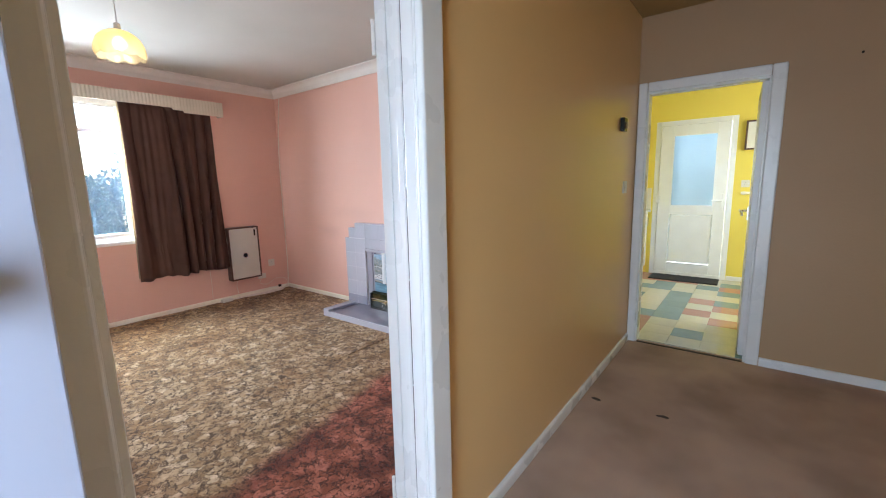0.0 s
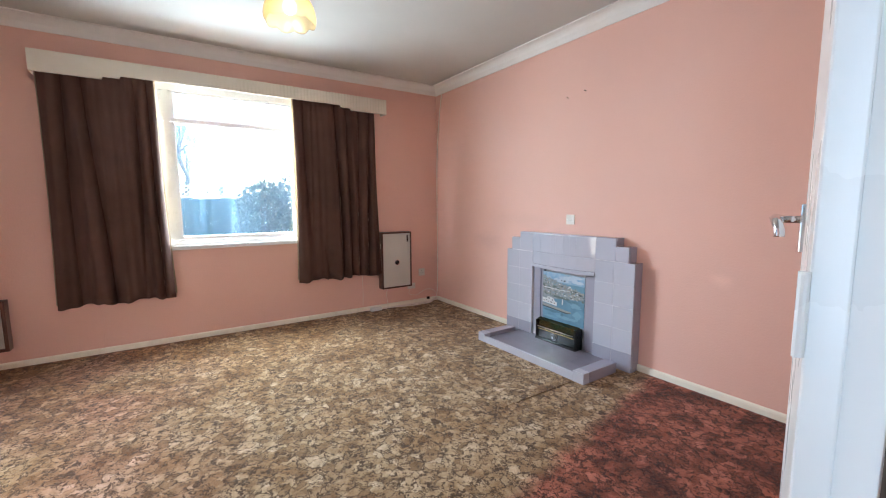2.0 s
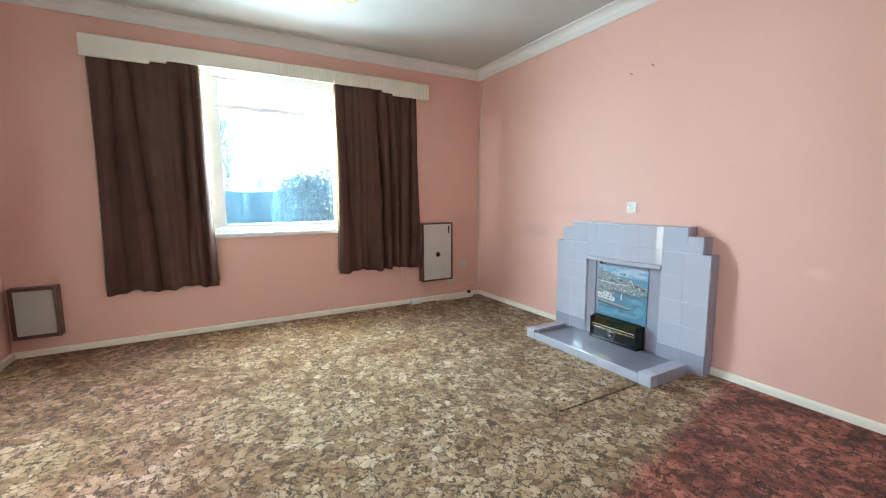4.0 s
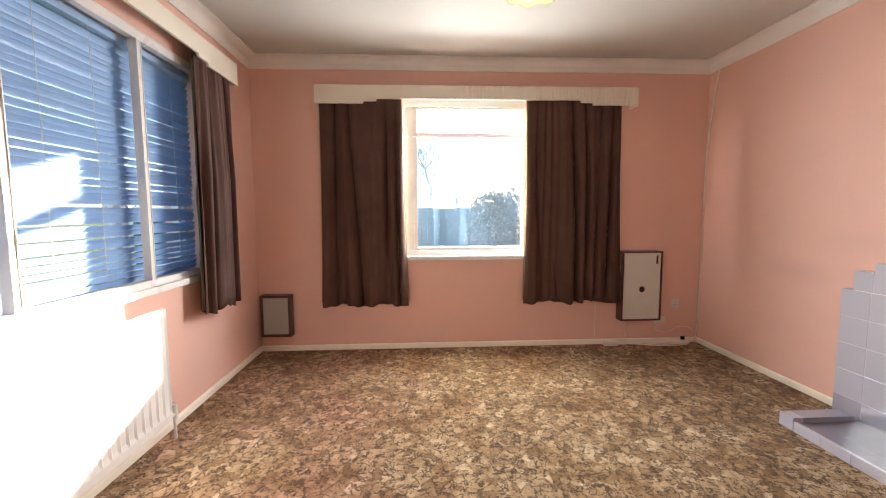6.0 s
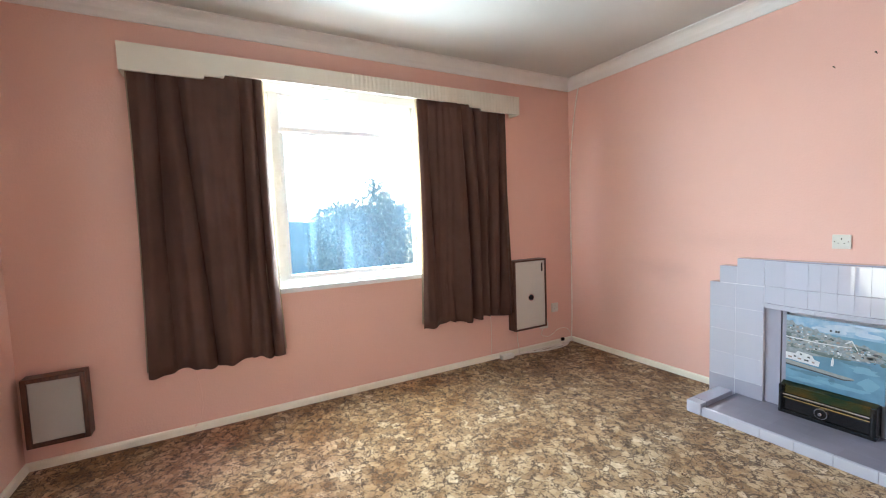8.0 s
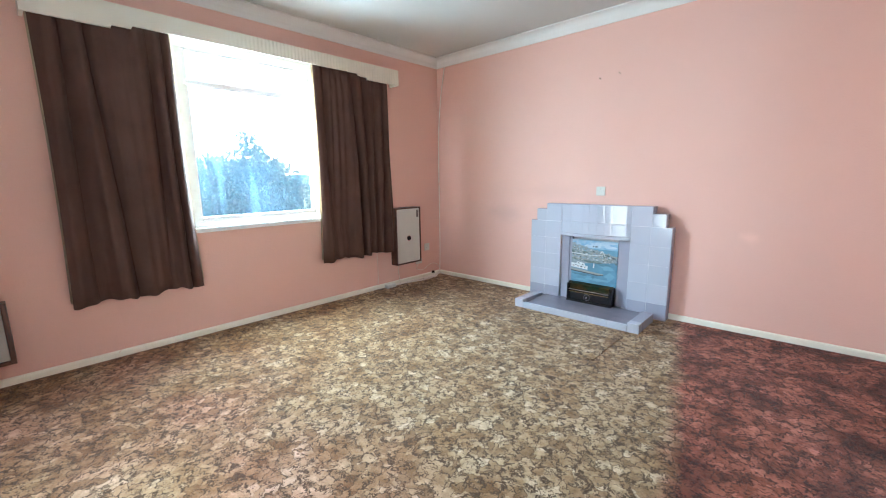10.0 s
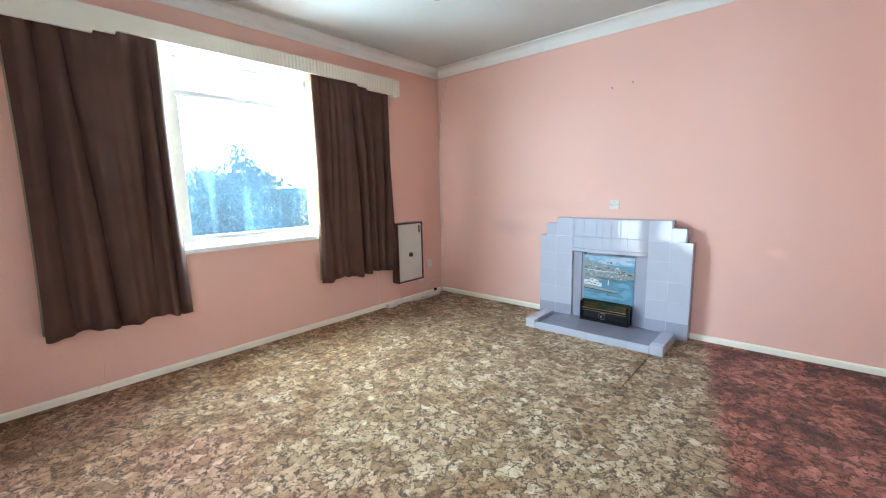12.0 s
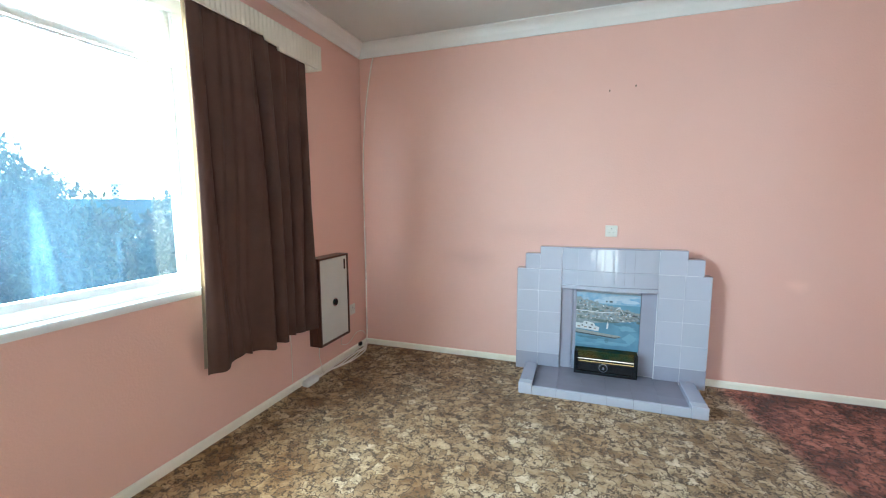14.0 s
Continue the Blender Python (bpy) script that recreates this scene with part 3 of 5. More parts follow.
for place, a, b, mat in (
        (lambda u, v, s: (X0 + u, s, v), Y0, Y1, CREAM_GLOSS),
        (lambda u, v, s: (s, Y1 - u, v), X0 + 0.016, -3.67, CREAM_GLOSS),
        (lambda u, v, s: (s, Y1 - u, v), -2.425, X1, CREAM_GLOSS),
        (lambda u, v, s: (s, Y0 + u, v), X0 + 0.016, X1, CREAM_GLOSS),
        (lambda u, v, s: (X1 - u, s, v), DY1 + 0.06, Y1 - 0.016, CREAM_GLOSS),
        (lambda u, v, s: (HX + u, s, v), DY1 + 0.055, KY, GLOSS),
        (lambda u, v, s: (s, KY - u, v), KX1 + 0.075, HE, GLOSS),
        (lambda u, v, s: (s, BY - u, v), BX1 + 0.004, HE, GLOSS)):
    structure("baseboard", profile_run(bmesh.new(), skirt, place, a, b), mat, "cream painted wooden skirting board", "skirting board")


# ---- doorway between hall and living room ----
def architrave(name, runs, mat, label):
    bm = bmesh.new()
    for r in runs:
        box(bm, *r, bevel=0.009, seg=3)
    return structure(name, bm, mat, label, "door trim")


architrave("trim", [(HX, HX + 0.026, DY1 - 0.050, DY1 + 0.050, 0, DH + 0.10)], GLOSS, "white gloss moulded architrave")
architrave("trim", [(HX, HX + 0.026, DY0 - 0.10, DY0 + 0.010, 0, DH + 0.10)], GLOSS, "white gloss moulded architrave")
architrave("trim", [(HX, HX + 0.026, DY0 + 0.012, DY1 - 0.052, DH - 0.002, DH + 0.10)], GLOSS, "white gloss moulded architrave")
architrave("trim", [(X1 - 0.014, X1, DY0 - 0.07, DY0, 0, DH + 0.07)], GLOSS, "white gloss architrave")
LN, LS = DY1 - 0.016, DY0 + 0.016
structure("trim", boxes((X1 - 0.004, HX - 0.002, LN, DY1, 0, DH), bevel=0.003), GLOSS, "white gloss door lining", "door lining")
structure("trim", boxes((-0.980, -0.956, LN - 0.022, LN - 0.001, 0, DH - 0.02), bevel=0.003), GLOSS, "white gloss door stop", "door stop")
structure("trim", boxes((-0.948, -0.905, LN - 0.025, LN - 0.001, 0, DH - 0.02), bevel=0.003), GLOSS, "white gloss planted stop with a cracked joint", "door stop")
structure("trim", boxes((-0.899, HX - 0.001, LN - 0.031, LN - 0.001, 0, DH - 0.02), bevel=0.004), GLOSS, "white gloss edge bead", "door stop")
# Dark strip laid in the gap stands in for the shade there.
structure("trim", boxes((-0.9875, -0.9805, LN - 0.006, LN - 0.0005, 0, DH - 0.02)), GAP_SHADE_AND_DIRT, "dark strip for the shade in the joint beside the door stop", "joint")
# Broken dark slivers: a cracked paint joint with its shade painted in.
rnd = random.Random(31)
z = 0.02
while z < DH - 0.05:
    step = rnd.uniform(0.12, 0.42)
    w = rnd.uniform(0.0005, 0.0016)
    structure("trim", boxes((-0.952 - w, -0.952 + w, LN - 0.021, LN - 0.0005, z, min(z + step, DH - 0.03))), GAP_SHADE_AND_DIRT, "dark sliver for the shade in the cracked door stop joint", "joint")
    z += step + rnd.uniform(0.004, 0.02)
structure("trim", boxes((-0.9555, -0.9485, LN - 0.020, LN - 0.001, 0, DH - 0.02)), GLOSS, "paint-filled joint of the door stop", "joint")
structure("trim", boxes((X1 - 0.004, HX - 0.002, DY0, LS, 0, DH), (-0.985, -0.925, LS, LS + 0.020, 0, DH - 0.02), bevel=0.003), GLOSS, "white gloss door lining and stop", "door lining")
structure("trim", boxes((X1 - 0.004, HX - 0.002, LS, LN, DH - 0.02, DH), bevel=0.003), GLOSS, "white gloss door head lining", "door lining")


def lever(parent, at, flip=1, side=1, mat=None):
    """Lever handle on a backplate; at is in the leaf's frame, whose face looks along side * y."""
    mat = mat or CHROME
    x, y, z = at
    bm = box(bmesh.new(), x - 0.021, x + 0.021, y, y + side * 0.009, z - 0.058, z + 0.058, bevel=0.0025)
    plate = part("backplate", bm, mat, parent, "worn chrome backplate")
    bm = tube(bmesh.new(), (x, y + side * 0.006, z + 0.02), (x, y + side * 0.045, z + 0.02), 0.009)
    pipe(bm, smooth_line([(x, y + side * 0.045, z + 0.02), (x + flip * 0.03, y + side * 0.055, z + 0.024), (x + flip * 0.085, y + side * 0.052, z + 0.018), (x + flip * 0.105, y + side * 0.045, z + 0.004), (x + flip * 0.108, y + side * 0.043, z - 0.016)], 5), 0.0105)
    part("lever", bm, mat, parent, "chrome lever", smooth=True)
    return plate


def flush_door(name, label, at, turn, width, height=1.97, thick=0.04, mat=None):
    """A painted flush leaf; hinge edge at the origin, leaf along +x, faces at y 0 and y thick."""
    d = thing(name, label, "door", at, kind="structure", turn=turn)
    part("leaf", box(bmesh.new(), 0, width, 0, thick, 0.012, height, bevel=0.003), mat or GLOSS, d)
    return d


door = flush_door("door_1", "white gloss flush door standing wide open", (-1.0245, 1.278, 0), 105.3, 0.755, thick=0.036)
lever(door, (0.69, 0.036, 1.115), flip=-1, side=1)
lever(door, (0.69, 0.0, 1.115), flip=-1, side=-1)
for z in (0.25, 1.05, 1.75):
    part("hinge", tube(bmesh.new(), (-0.004, 0.040, z - 0.05), (-0.004, 0.040, z + 0.05), 0.006), GLOSS, door, "painted-over butt hinge")

# front door, opened back along the hall wall
fd = flush_door("door_2", "front door with shade put into its lilac-grey paint, folded back against the hall wall", (-0.765, -0.33, 0), 90, 0.775, 2.02, 0.045, SHADED_GLOSS)
bm = tube(bmesh.new(), (0.700, -0.005, 1.22), (0.700, -0.03, 1.22), 0.028, n=20)
tube(bm, (0.700, -0.03, 1.22), (0.700, -0.055, 1.22), 0.018, 0.022, n=20)
part("lock_knob", bm, BRASS, fd, "round brass latch knob")
structure("trim", boxes((FX0 - 0.002, FX0 + 0.045, Y0 + 0.02, HY0 + 0.02, 0, 2.06), (FX1 - 0.045, FX1 + 0.002, Y0 + 0.02, HY0 + 0.02, 0, 2.06), (FX0 + 0.045, FX1 - 0.045, Y0 + 0.02, HY0 + 0.02, 2.015, 2.062), bevel=0.004), GLOSS, "white gloss front door frame", "door frame")

# kitchen doorway
architrave("trim", [(KX0 - 0.055, KX0 + 0.006, KY - 0.022, KY, 0, KH + 0.065)], GLOSS, "white painted architrave")
architrave("trim", [(KX1 - 0.006, KX1 + 0.072, KY - 0.022, KY, 0, KH + 0.065)], GLOSS, "white painted architrave")
architrave("trim", [(KX0 + 0.008, KX1 - 0.008, KY - 0.022, KY, KH - 0.004, KH + 0.065)], GLOSS, "white painted architrave")
structure("trim", boxes((KX0, KX0 + 0.018, KY, KY + 0.1, 0, KH), (KX1 - 0.018, KX1, KY, KY + 0.1, 0, KH), (KX0 + 0.018, KX1 - 0.018, KY, KY + 0.1, KH - 0.018, KH), bevel=0.003), GLOSS, "white painted door lining", "door lining")
structure("threshold", boxes((KX0 + 0.018, KX1 - 0.018, KY - 0.012, KY + 0.008, 0.0, 0.0060), bevel=0.002), GAP_SHADE_AND_DIRT, "dark threshold strip at the carpet edge", "threshold")
kd = flush_door("door_3", "white kitchen door open against the wall", (KX1 - 0.012, KY + 0.10, 0), 91.5, 0.72, 1.95)
lever(kd, (0.66, 0.04, 1.02), flip=-1, side=1)

# ---- windows ----
def window(name, label, place, a0, a1, z0, z1, mullions, transom, depth0, depth1):
    """A painted timber window; place(s, d, z) maps along-wall, depth and height to the world."""
    w = thing(name, label, "window", kind="structure")

    def bar(nm, s0, s1, zz0, zz1, d0=depth0, d1=depth1, lab=""):
        bm = box(bmesh.new(), 0, 1, 0, 1, 0, 1)
        for v in bm.verts:
            v.co = Vector(place(s0 + (s1 - s0) * v.co.x, d0 + (d1 - d0) * v.co.y, zz0 + (zz1 - zz0) * v.co.z))
        bmesh.ops.bevel(bm, geom=list(bm.edges), offset=0.004, segments=2, affect="EDGES")
        return part(nm, bm, GLOSS, w, lab)

    t = 0.05
    bar("frame_stile", a0, a0 + t, z0, z1)
    bar("frame_stile", a1 - t, a1, z0, z1)
    bar("frame_rail", a0 + t, a1 - t, z0, z0 + t)
    head = 0.072 if transom else t
    bar("frame_rail", a0 + t, a1 - t, z1 - head, z1)
    edges = [a0 + t] + [m for m in mullions] + [a1 - t]
    for m in mullions:
        bar("mullion", m - 0.026, m + 0.026, z0 + t, z1 - head, depth0 - 0.004, depth1 + 0.004)
    cuts = [z0 + t] + ([transom] if transom else []) + [z1 - head]
    for i in range(len(edges) - 1):
        s0, s1 = edges[i] + (0.026 if i else 0), edges[i + 1] - (0.026 if i < len(edges) - 2 else 0)
        if transom:
            bar("transom", s0, s1, transom - 0.014, transom + 0.014)
        for j in range(len(cuts) - 1):
            c0, c1 = cuts[j] + (0.014 if j else 0), cuts[j + 1] - (0.014 if j < len(cuts) - 2 else 0)
            dm = (depth0 + depth1) / 2
            q = 0.030
            for u0, u1, w0, w1 in ((s0, s0 + q, c0, c1), (s1 - q, s1, c0, c1), (s0 + q, s1 - q, c0, c0 + (q if j == 0 else 0.010)), (s0 + q, s1 - q, c1 - (0.010 if transom else q), c1)):
                bar("sash_bar", u0, u1, w0, w1, dm - 0.018, dm + 0.018)
            bm = bmesh.new()
            box(bm, 0, 1, 0, 1, 0, 1)
            for v in bm.verts:
                v.co = Vector(place(s0 + q - 0.004 + (s1 - s0 - 2 * q + 0.008) * v.co.x, dm - 0.002 + 0.004 * v.co.y, c0 + 0.004 + (c1 - c0 - 0.008) * v.co.z))
            g = part("pane", bm, CLEAR, w, "clear glass with dirt streaks and an added bluish glare veil")
            g.visible_shadow = False
    return w, bar


w1, bar1 = window("window_1", "white painted three-light timber window onto the garden", lambda s, d, z: (X0 - d, s, z), W1[0], W1[1], W1[2], W1[3], (0.680, 1.715), 1.885, 0.03, 0.10)
bar1("window_sill", W1[0] - 0.04, W1[1] + 0.04, W1[2] - 0.030, W1[2] + 0.004, -0.028, 0.032, "deep white painted window board")
bar1("outer_sill", W1[0], W1[1], W1[2] - 0.05, W1[2] - 0.002, 0.102, 0.33)
for nm, s0, s1, q0, q1 in (("reveal_board", W1[0] - 0.001, W1[0] + 0.008, W1[2], W1[3]), ("reveal_board", W1[1] - 0.008, W1[1] + 0.001, W1[2], W1[3]), ("reveal_board", W1[0] + 0.008, W1[1] - 0.008, W1[3] - 0.008, W1[3] + 0.001)):
    bar1(nm, s0, s1, q0, q1, -0.002, 0.30)
w2, bar2 = window("window_2", "white painted timber window behind a venetian blind", lambda s, d, z: (s, Y0 - d, z), W2[0], W2[1], W2[2], W2[3], (-3.652, -2.93), None, 0.13, 0.20)
bar2("window_sill", W2[0] - 0.03, W2[1] + 0.03, W2[2] - 0.030, W2[2] + 0.004, -0.03, 0.128, "white painted window board")
# inner frame with mullions that stands before the blind
bar2("inner_stile", W2[0], W2[0] + 0.03, W2[2] + 0.005, W2[3], 0.0, 0.03)
bar2("inner_stile", W2[1] - 0.03, W2[1], W2[2] + 0.005, W2[3], 0.0, 0.03)
bar2("inner_rail", W2[0] + 0.03, W2[1] - 0.03, W2[2] + 0.005, W2[2] + 0.04, 0.0, 0.03)
bar2("inner_rail", W2[0] + 0.03, W2[1] - 0.03, W2[3] - 0.05, W2[3], 0.0, 0.03)
for m in (-3.652, -2.93):
    bar2("inner_mullion", m - 0.017, m + 0.017, W2[2] + 0.04, W2[3] - 0.05, -0.004, 0.03)

# venetian blind between the frames
blind = thing("venetian_blind", "pale blue-grey closed venetian blind in the window", "blind", (0, Y0 - 0.075, 0))
pitch = 0.030
bx0, bx1 = W2[0] + 0.035, W2[1] - 0.035
bm = bmesh.new()
prof = [(0.0165 * math.sin(a) * 1.0, 0.0035 * math.cos(a * 1.0)) for a in np.linspace(-1.4, 1.4, 6)]
top_r = []
for u, v in prof:
    ca, sa = math.cos(radians(58)), math.sin(radians(58))
    top_r.append((u * ca - v * sa, u * sa + v * ca))
for (y, z), (yb, zb) in zip(top_r, top_r[1:]):
    q = [bm.verts.new(c) for c in ((bx0, y, z), (bx1, y, z), (bx1, yb, zb), (bx0, yb, zb))]
    bm.faces.new(q)
bmesh.ops.remove_doubles(bm, verts=bm.verts, dist=1e-5)
bmesh.ops.solidify(bm, geom=list(bm.faces), thickness=0.0008)
first = part("slat", bm, SLAT, blind)
first.location.z = W2[2] + 0.05
count = int((W2[3] - 0.09 - W2[2] - 0.05) / pitch)
for i in range(1, count):
    s = new("slat", first.data)
    s.parent = blind
    s.matrix_basis = pose(random.uniform(-0.002, 0.002), 0, W2[2] + 0.05 + i * pitch, random.uniform(-4, 4), random.uniform(-0.12, 0.12), 0)
for x in (bx0 + 0.20, -3.42, -3.15, bx1 - 0.12):
    part("ladder_cord", tube(bmesh.new(), (x, 0.019, W2[2] + 0.04), (x, 0.019, W2[3] - 0.07), 0.0012, n=6), PLASTIC, blind)
part("head_rail", box(bmesh.new(), bx0, bx1, -0.02, 0.02, W2[3] - 0.085, W2[3] - 0.052, bevel=0.003), SLAT, blind)
part("bottom_rail", box(bmesh.new(), bx0, bx1, -0.012, 0.012, W2[2] + 0.012, W2[2] + 0.028, bevel=0.003), SLAT, blind)


# ---- curtains and pelmets ----
def curtain(label, place, top, bottom, z0, z1, seed, folds):
    """A pinch-pleated curtain; place(s, d, z); top and bottom give its span along the wall at each height."""
    rnd = random.Random(seed)
    n, rows = 200, 26
    ph = [rnd.uniform(0, 6.28) for _ in range(6)]
    marks = sorted(rnd.uniform(0.02, 0.98) for _ in range(folds))
    sharp = [rnd.uniform(0.5, 1.0) for _ in marks]

    def depth(u, t):
        ease = min(1.0, 0.45 + 1.2 * t)
        x = folds * 0.80 * u + ph[0] + 0.62 * math.sin(5.1 * u + ph[5] + 0.5 * t) + 0.26 * math.sin(11 * u + ph[2] - 0.9 * t) + 0.12 * math.sin(2.4 * t + 6 * u)
        k = math.floor(x)
        size = 0.027 + 0.020 * math.sin(2.3 * k + ph[3]) ** 2
        v = size * (2.2 * math.sin(math.pi * (x - k)) ** 0.75 - 1.0) + 0.004 * math.sin(2 * math.pi * folds * 1.7 * u + ph[1] - 0.8 * t)
        for c, s in zip(marks, sharp):
            w = 0.020 + 0.012 * t
            e = (u - c - 0.025 * math.sin(ph[2] + 2.2 * t + 9 * c)) / w
            v -= 0.014 * s * math.exp(-e * e) * (0.55 + 0.55 * t)
        if t < 0.12:
            v += 0.006 * math.sin(2 * math.pi * folds * 2.2 * u) * (1 - t / 0.12)
        side = min(1.0, 0.25 + 6 * min(u, 1 - u))
        return max(0.016, 0.060 + v * ease * side)

    bm = bmesh.new()
    grids = []
    for back in (0.0, 0.004):
        grid = []
        for r in range(rows + 1):
            t = r / rows
            line = []
            for i in range(n + 1):
                u = i / n
                pinch = 0.012 * math.sin(math.pi * t) * (1 if u > 0.5 else -1) * (abs(u - 0.5) * 2) ** 2
                k = t ** 0.75
                s = (top[0] + (top[1] - top[0]) * u) * (1 - k) + (bottom[0] + (bottom[1] - bottom[0]) * u) * k - pinch
                z = z1 + (z0 - z1) * t + (0.010 * math.sin(2 * math.pi * 2.3 * u + ph[3]) + 0.006 * math.sin(2 * math.pi * folds * u + ph[4])) * t
                line.append(bm.verts.new(place(s, depth(u, t) - back, z)))
            grid.append(line)
        grids.append(grid)
    for g in grids:
        for r in range(rows):
            for i in range(n):
                bm.faces.new((g[r][i], g[r][i + 1], g[r + 1][i + 1], g[r + 1][i]))
    a, b = grids
    for r in range(rows):
        for i in (0, n):
            bm.faces.new((a[r][i], a[r + 1][i], b[r + 1][i], b[r][i]))
    for i in range(n):
        for r in (0, rows):
            bm.faces.new((a[r][i], a[r][i + 1], b[r][i + 1], b[r][i]))
    for f in bm.faces:
        f.smooth = True
    cloth = tagged(link("curtain", bm, CURTAIN), label, "curtain", group="brown curtains")
    # pale lining, a finger's width short of the hem and turned a little past the side edges
    bm = bmesh.new()
    grid = []
    for r in range(rows + 1):
        t = r / rows * 0.985
        k = t ** 0.75
        line = []
        for i in range(61):
            u = i / 60
            pinch = 0.012 * math.sin(math.pi * t) * (1 if u > 0.5 else -1) * (abs(u - 0.5) * 2) ** 2
            s = (top[0] + (top[1] - top[0]) * u) * (1 - k) + (bottom[0] + (bottom[1] - bottom[0]) * u) * k - pinch + 0.009 * (2 * u - 1) ** 5
            line.append(bm.verts.new(place(s, max(0.006, depth(u, t) - 0.016), z1 + (z0 - z1) * t)))
        grid.append(line)
    for r in range(rows):
        for i in range(60):
            bm.faces.new((grid[r][i], grid[r][i + 1], grid[r + 1][i + 1], grid[r + 1][i]))
    bmesh.ops.solidify(bm, geom=list(bm.faces), thickness=0.002)
    part("lining", bm, LINING, cloth, "pale tan lining cloth", smooth=True)
    return cloth


west = lambda s, d, z: (X0 + 0.034 + d, s, z)
south = lambda s, d, z: (s, Y0 + 0.034 + d, z)
curtain("dark brown pleated curtain drawn aside at the garden window", west, (-0.060, 0.610), (-0.080, 0.650), 0.425, 2.16, 3, 7)
curtain("dark brown pleated curtain hanging beside the wall cabinet", west, (1.660, 2.470), (1.650, 2.520), 0.425, 2.16, 8, 8)
curtain("dark brown pleated curtain beside the blind-covered window", south, (-4.425, -4.00), (-4.44, -3.955), 0.60, 2.16, 5, 6)


def pelmet(label, place, a0, a1, ribs_from):
    """A stepped pelmet board with returns; reeded from ribs_from on."""
    p = thing("pelmet", label, "pelmet", group="window pelmets")
    L = a1 - a0
    bm = bmesh.new()
    zt = 2.252
    n = 360
    ring = []
    for i in range(n + 1):
        u = a0 + L * i / n
        e = min(u - a0, a1 - u)
        zb = 2.105 if e < 0.39 else (2.124 if e < 0.495 else 2.143)
        rib = 0.0
        if u > ribs_from and a1 - u > 0.004:
            rib = -0.0035 * (0.5 + 0.5 * math.cos(2 * math.pi * (u - a0) / 0.030)) * min(1, (u - ribs_from) / 0.3)
        ring.append([bm.verts.new(place(u, 0.126 + rib, zb)), bm.verts.new(place(u, 0.126 + rib, zt)), bm.verts.new(place(u, 0.110, zt)), bm.verts.new(place(u, 0.110, zb))])
    for r, q in zip(ring, ring[1:]):
        for k in range(4):
            bm.faces.new((r[k], r[(k + 1) % 4], q[(k + 1) % 4], q[k]))
    bm.faces.new(ring[0]), bm.faces.new(ring[-1][::-1])
    part("front_board", bm, PELMET, p)
    for u0, u1 in ((a0, a0 + 0.018), (a1 - 0.018, a1)):
        bm = box(bmesh.new(), 0, 1, 0, 1, 0, 1)
        for v in bm.verts:
            v.co = Vector(place(u0 + (u1 - u0) * v.co.x, 0.109 * v.co.y, 2.105 + 0.147 * v.co.z))
        part("return_board", bm, PELMET, p)
    bm = box(bmesh.new(), 0, 1, 0, 1, 0, 1)
    for v in bm.verts:
        v.co = Vector(place(a0 + 0.019 + (L - 0.038) * v.co.x, 0.109 * v.co.y, 2.236 + 0.012 * v.co.z))
    part("top_board", bm, PELMET, p)
    return p


pelmet("cream painted stepped wooden pelmet, partly reeded", lambda s, d, z: (X0 + d, s, z), -0.088, 2.603, 0.95)
pelmet("cream painted stepped wooden pelmet over the blind", lambda s, d, z: (-s, Y0 + d, z + 0.012), 1.80, 4.49, 99)

# ---- radiator ----
rad = thing("radiator", "white enamelled panel radiator under the blind", "radiator", (-3.585, Y0, 0))
RL, RZ0, RZ1 = 1.40, 0.13, 0.73
bm = bmesh.new()
n = 240
fr = []
for i in range(n + 1):
    x = RL * i / n
    ph = (x / 0.0525) % 1.0
    f = 0.006 * (1 if 0.22 < ph < 0.78 else (ph / 0.22 if ph <= 0.22 else (1 - ph) / 0.22))
    row = []
    for z, k in ((RZ0, 0.0), (RZ0 + 0.035, 0.0), (RZ0 + 0.06, 1.0), (RZ1 - 0.06, 1.0), (RZ1 - 0.035, 0.0), (RZ1, 0.0)):
        row.append(bm.verts.new((x, 0.085 + 0.004 - f * k * 1.0 + (0.006 if k == 0 else 0.006), z)))
    row += [bm.verts.new((x, 0.070, RZ1)), bm.verts.new((x, 0.070, RZ0))]
    fr.append(row)
for a, b in zip(fr, fr[1:]):
    for k in range(8):
        bm.faces.new((a[k], a[(k + 1) % 8], b[(k + 1) % 8], b[k]))
bm.faces.new(fr[0]), bm.faces.new(fr[-1][::-1])
part("panel", bm, RADIATOR, rad)
for x in (0.15, RL - 0.19):
    part("wall_bracket", boxes((x, x + 0.04, 0.0, 0.07, 0.2, 0.62)), RADIATOR, rad)
bm = tube(bmesh.new(), (-0.03, 0.085, 0.0), (-0.03, 0.085, 0.15), 0.0075)
tube(bm, (-0.03, 0.085, 0.15), (0.0, 0.085, 0.15), 0.011)
tube(bm, (-0.03, 0.085, 0.12), (-0.03, 0.085, 0.20), 0.017, 0.014, 14)
part("valve", bm, PLASTIC, rad, "white radiator valve on its pipe")

# ---- fireplace ----
fp = thing("fireplace", "lavender-grey glazed tile fireplace with stepped shoulders", "fireplace", (0, 0, 0))
FY = 3.212                      # tile face
body = bmesh.new()
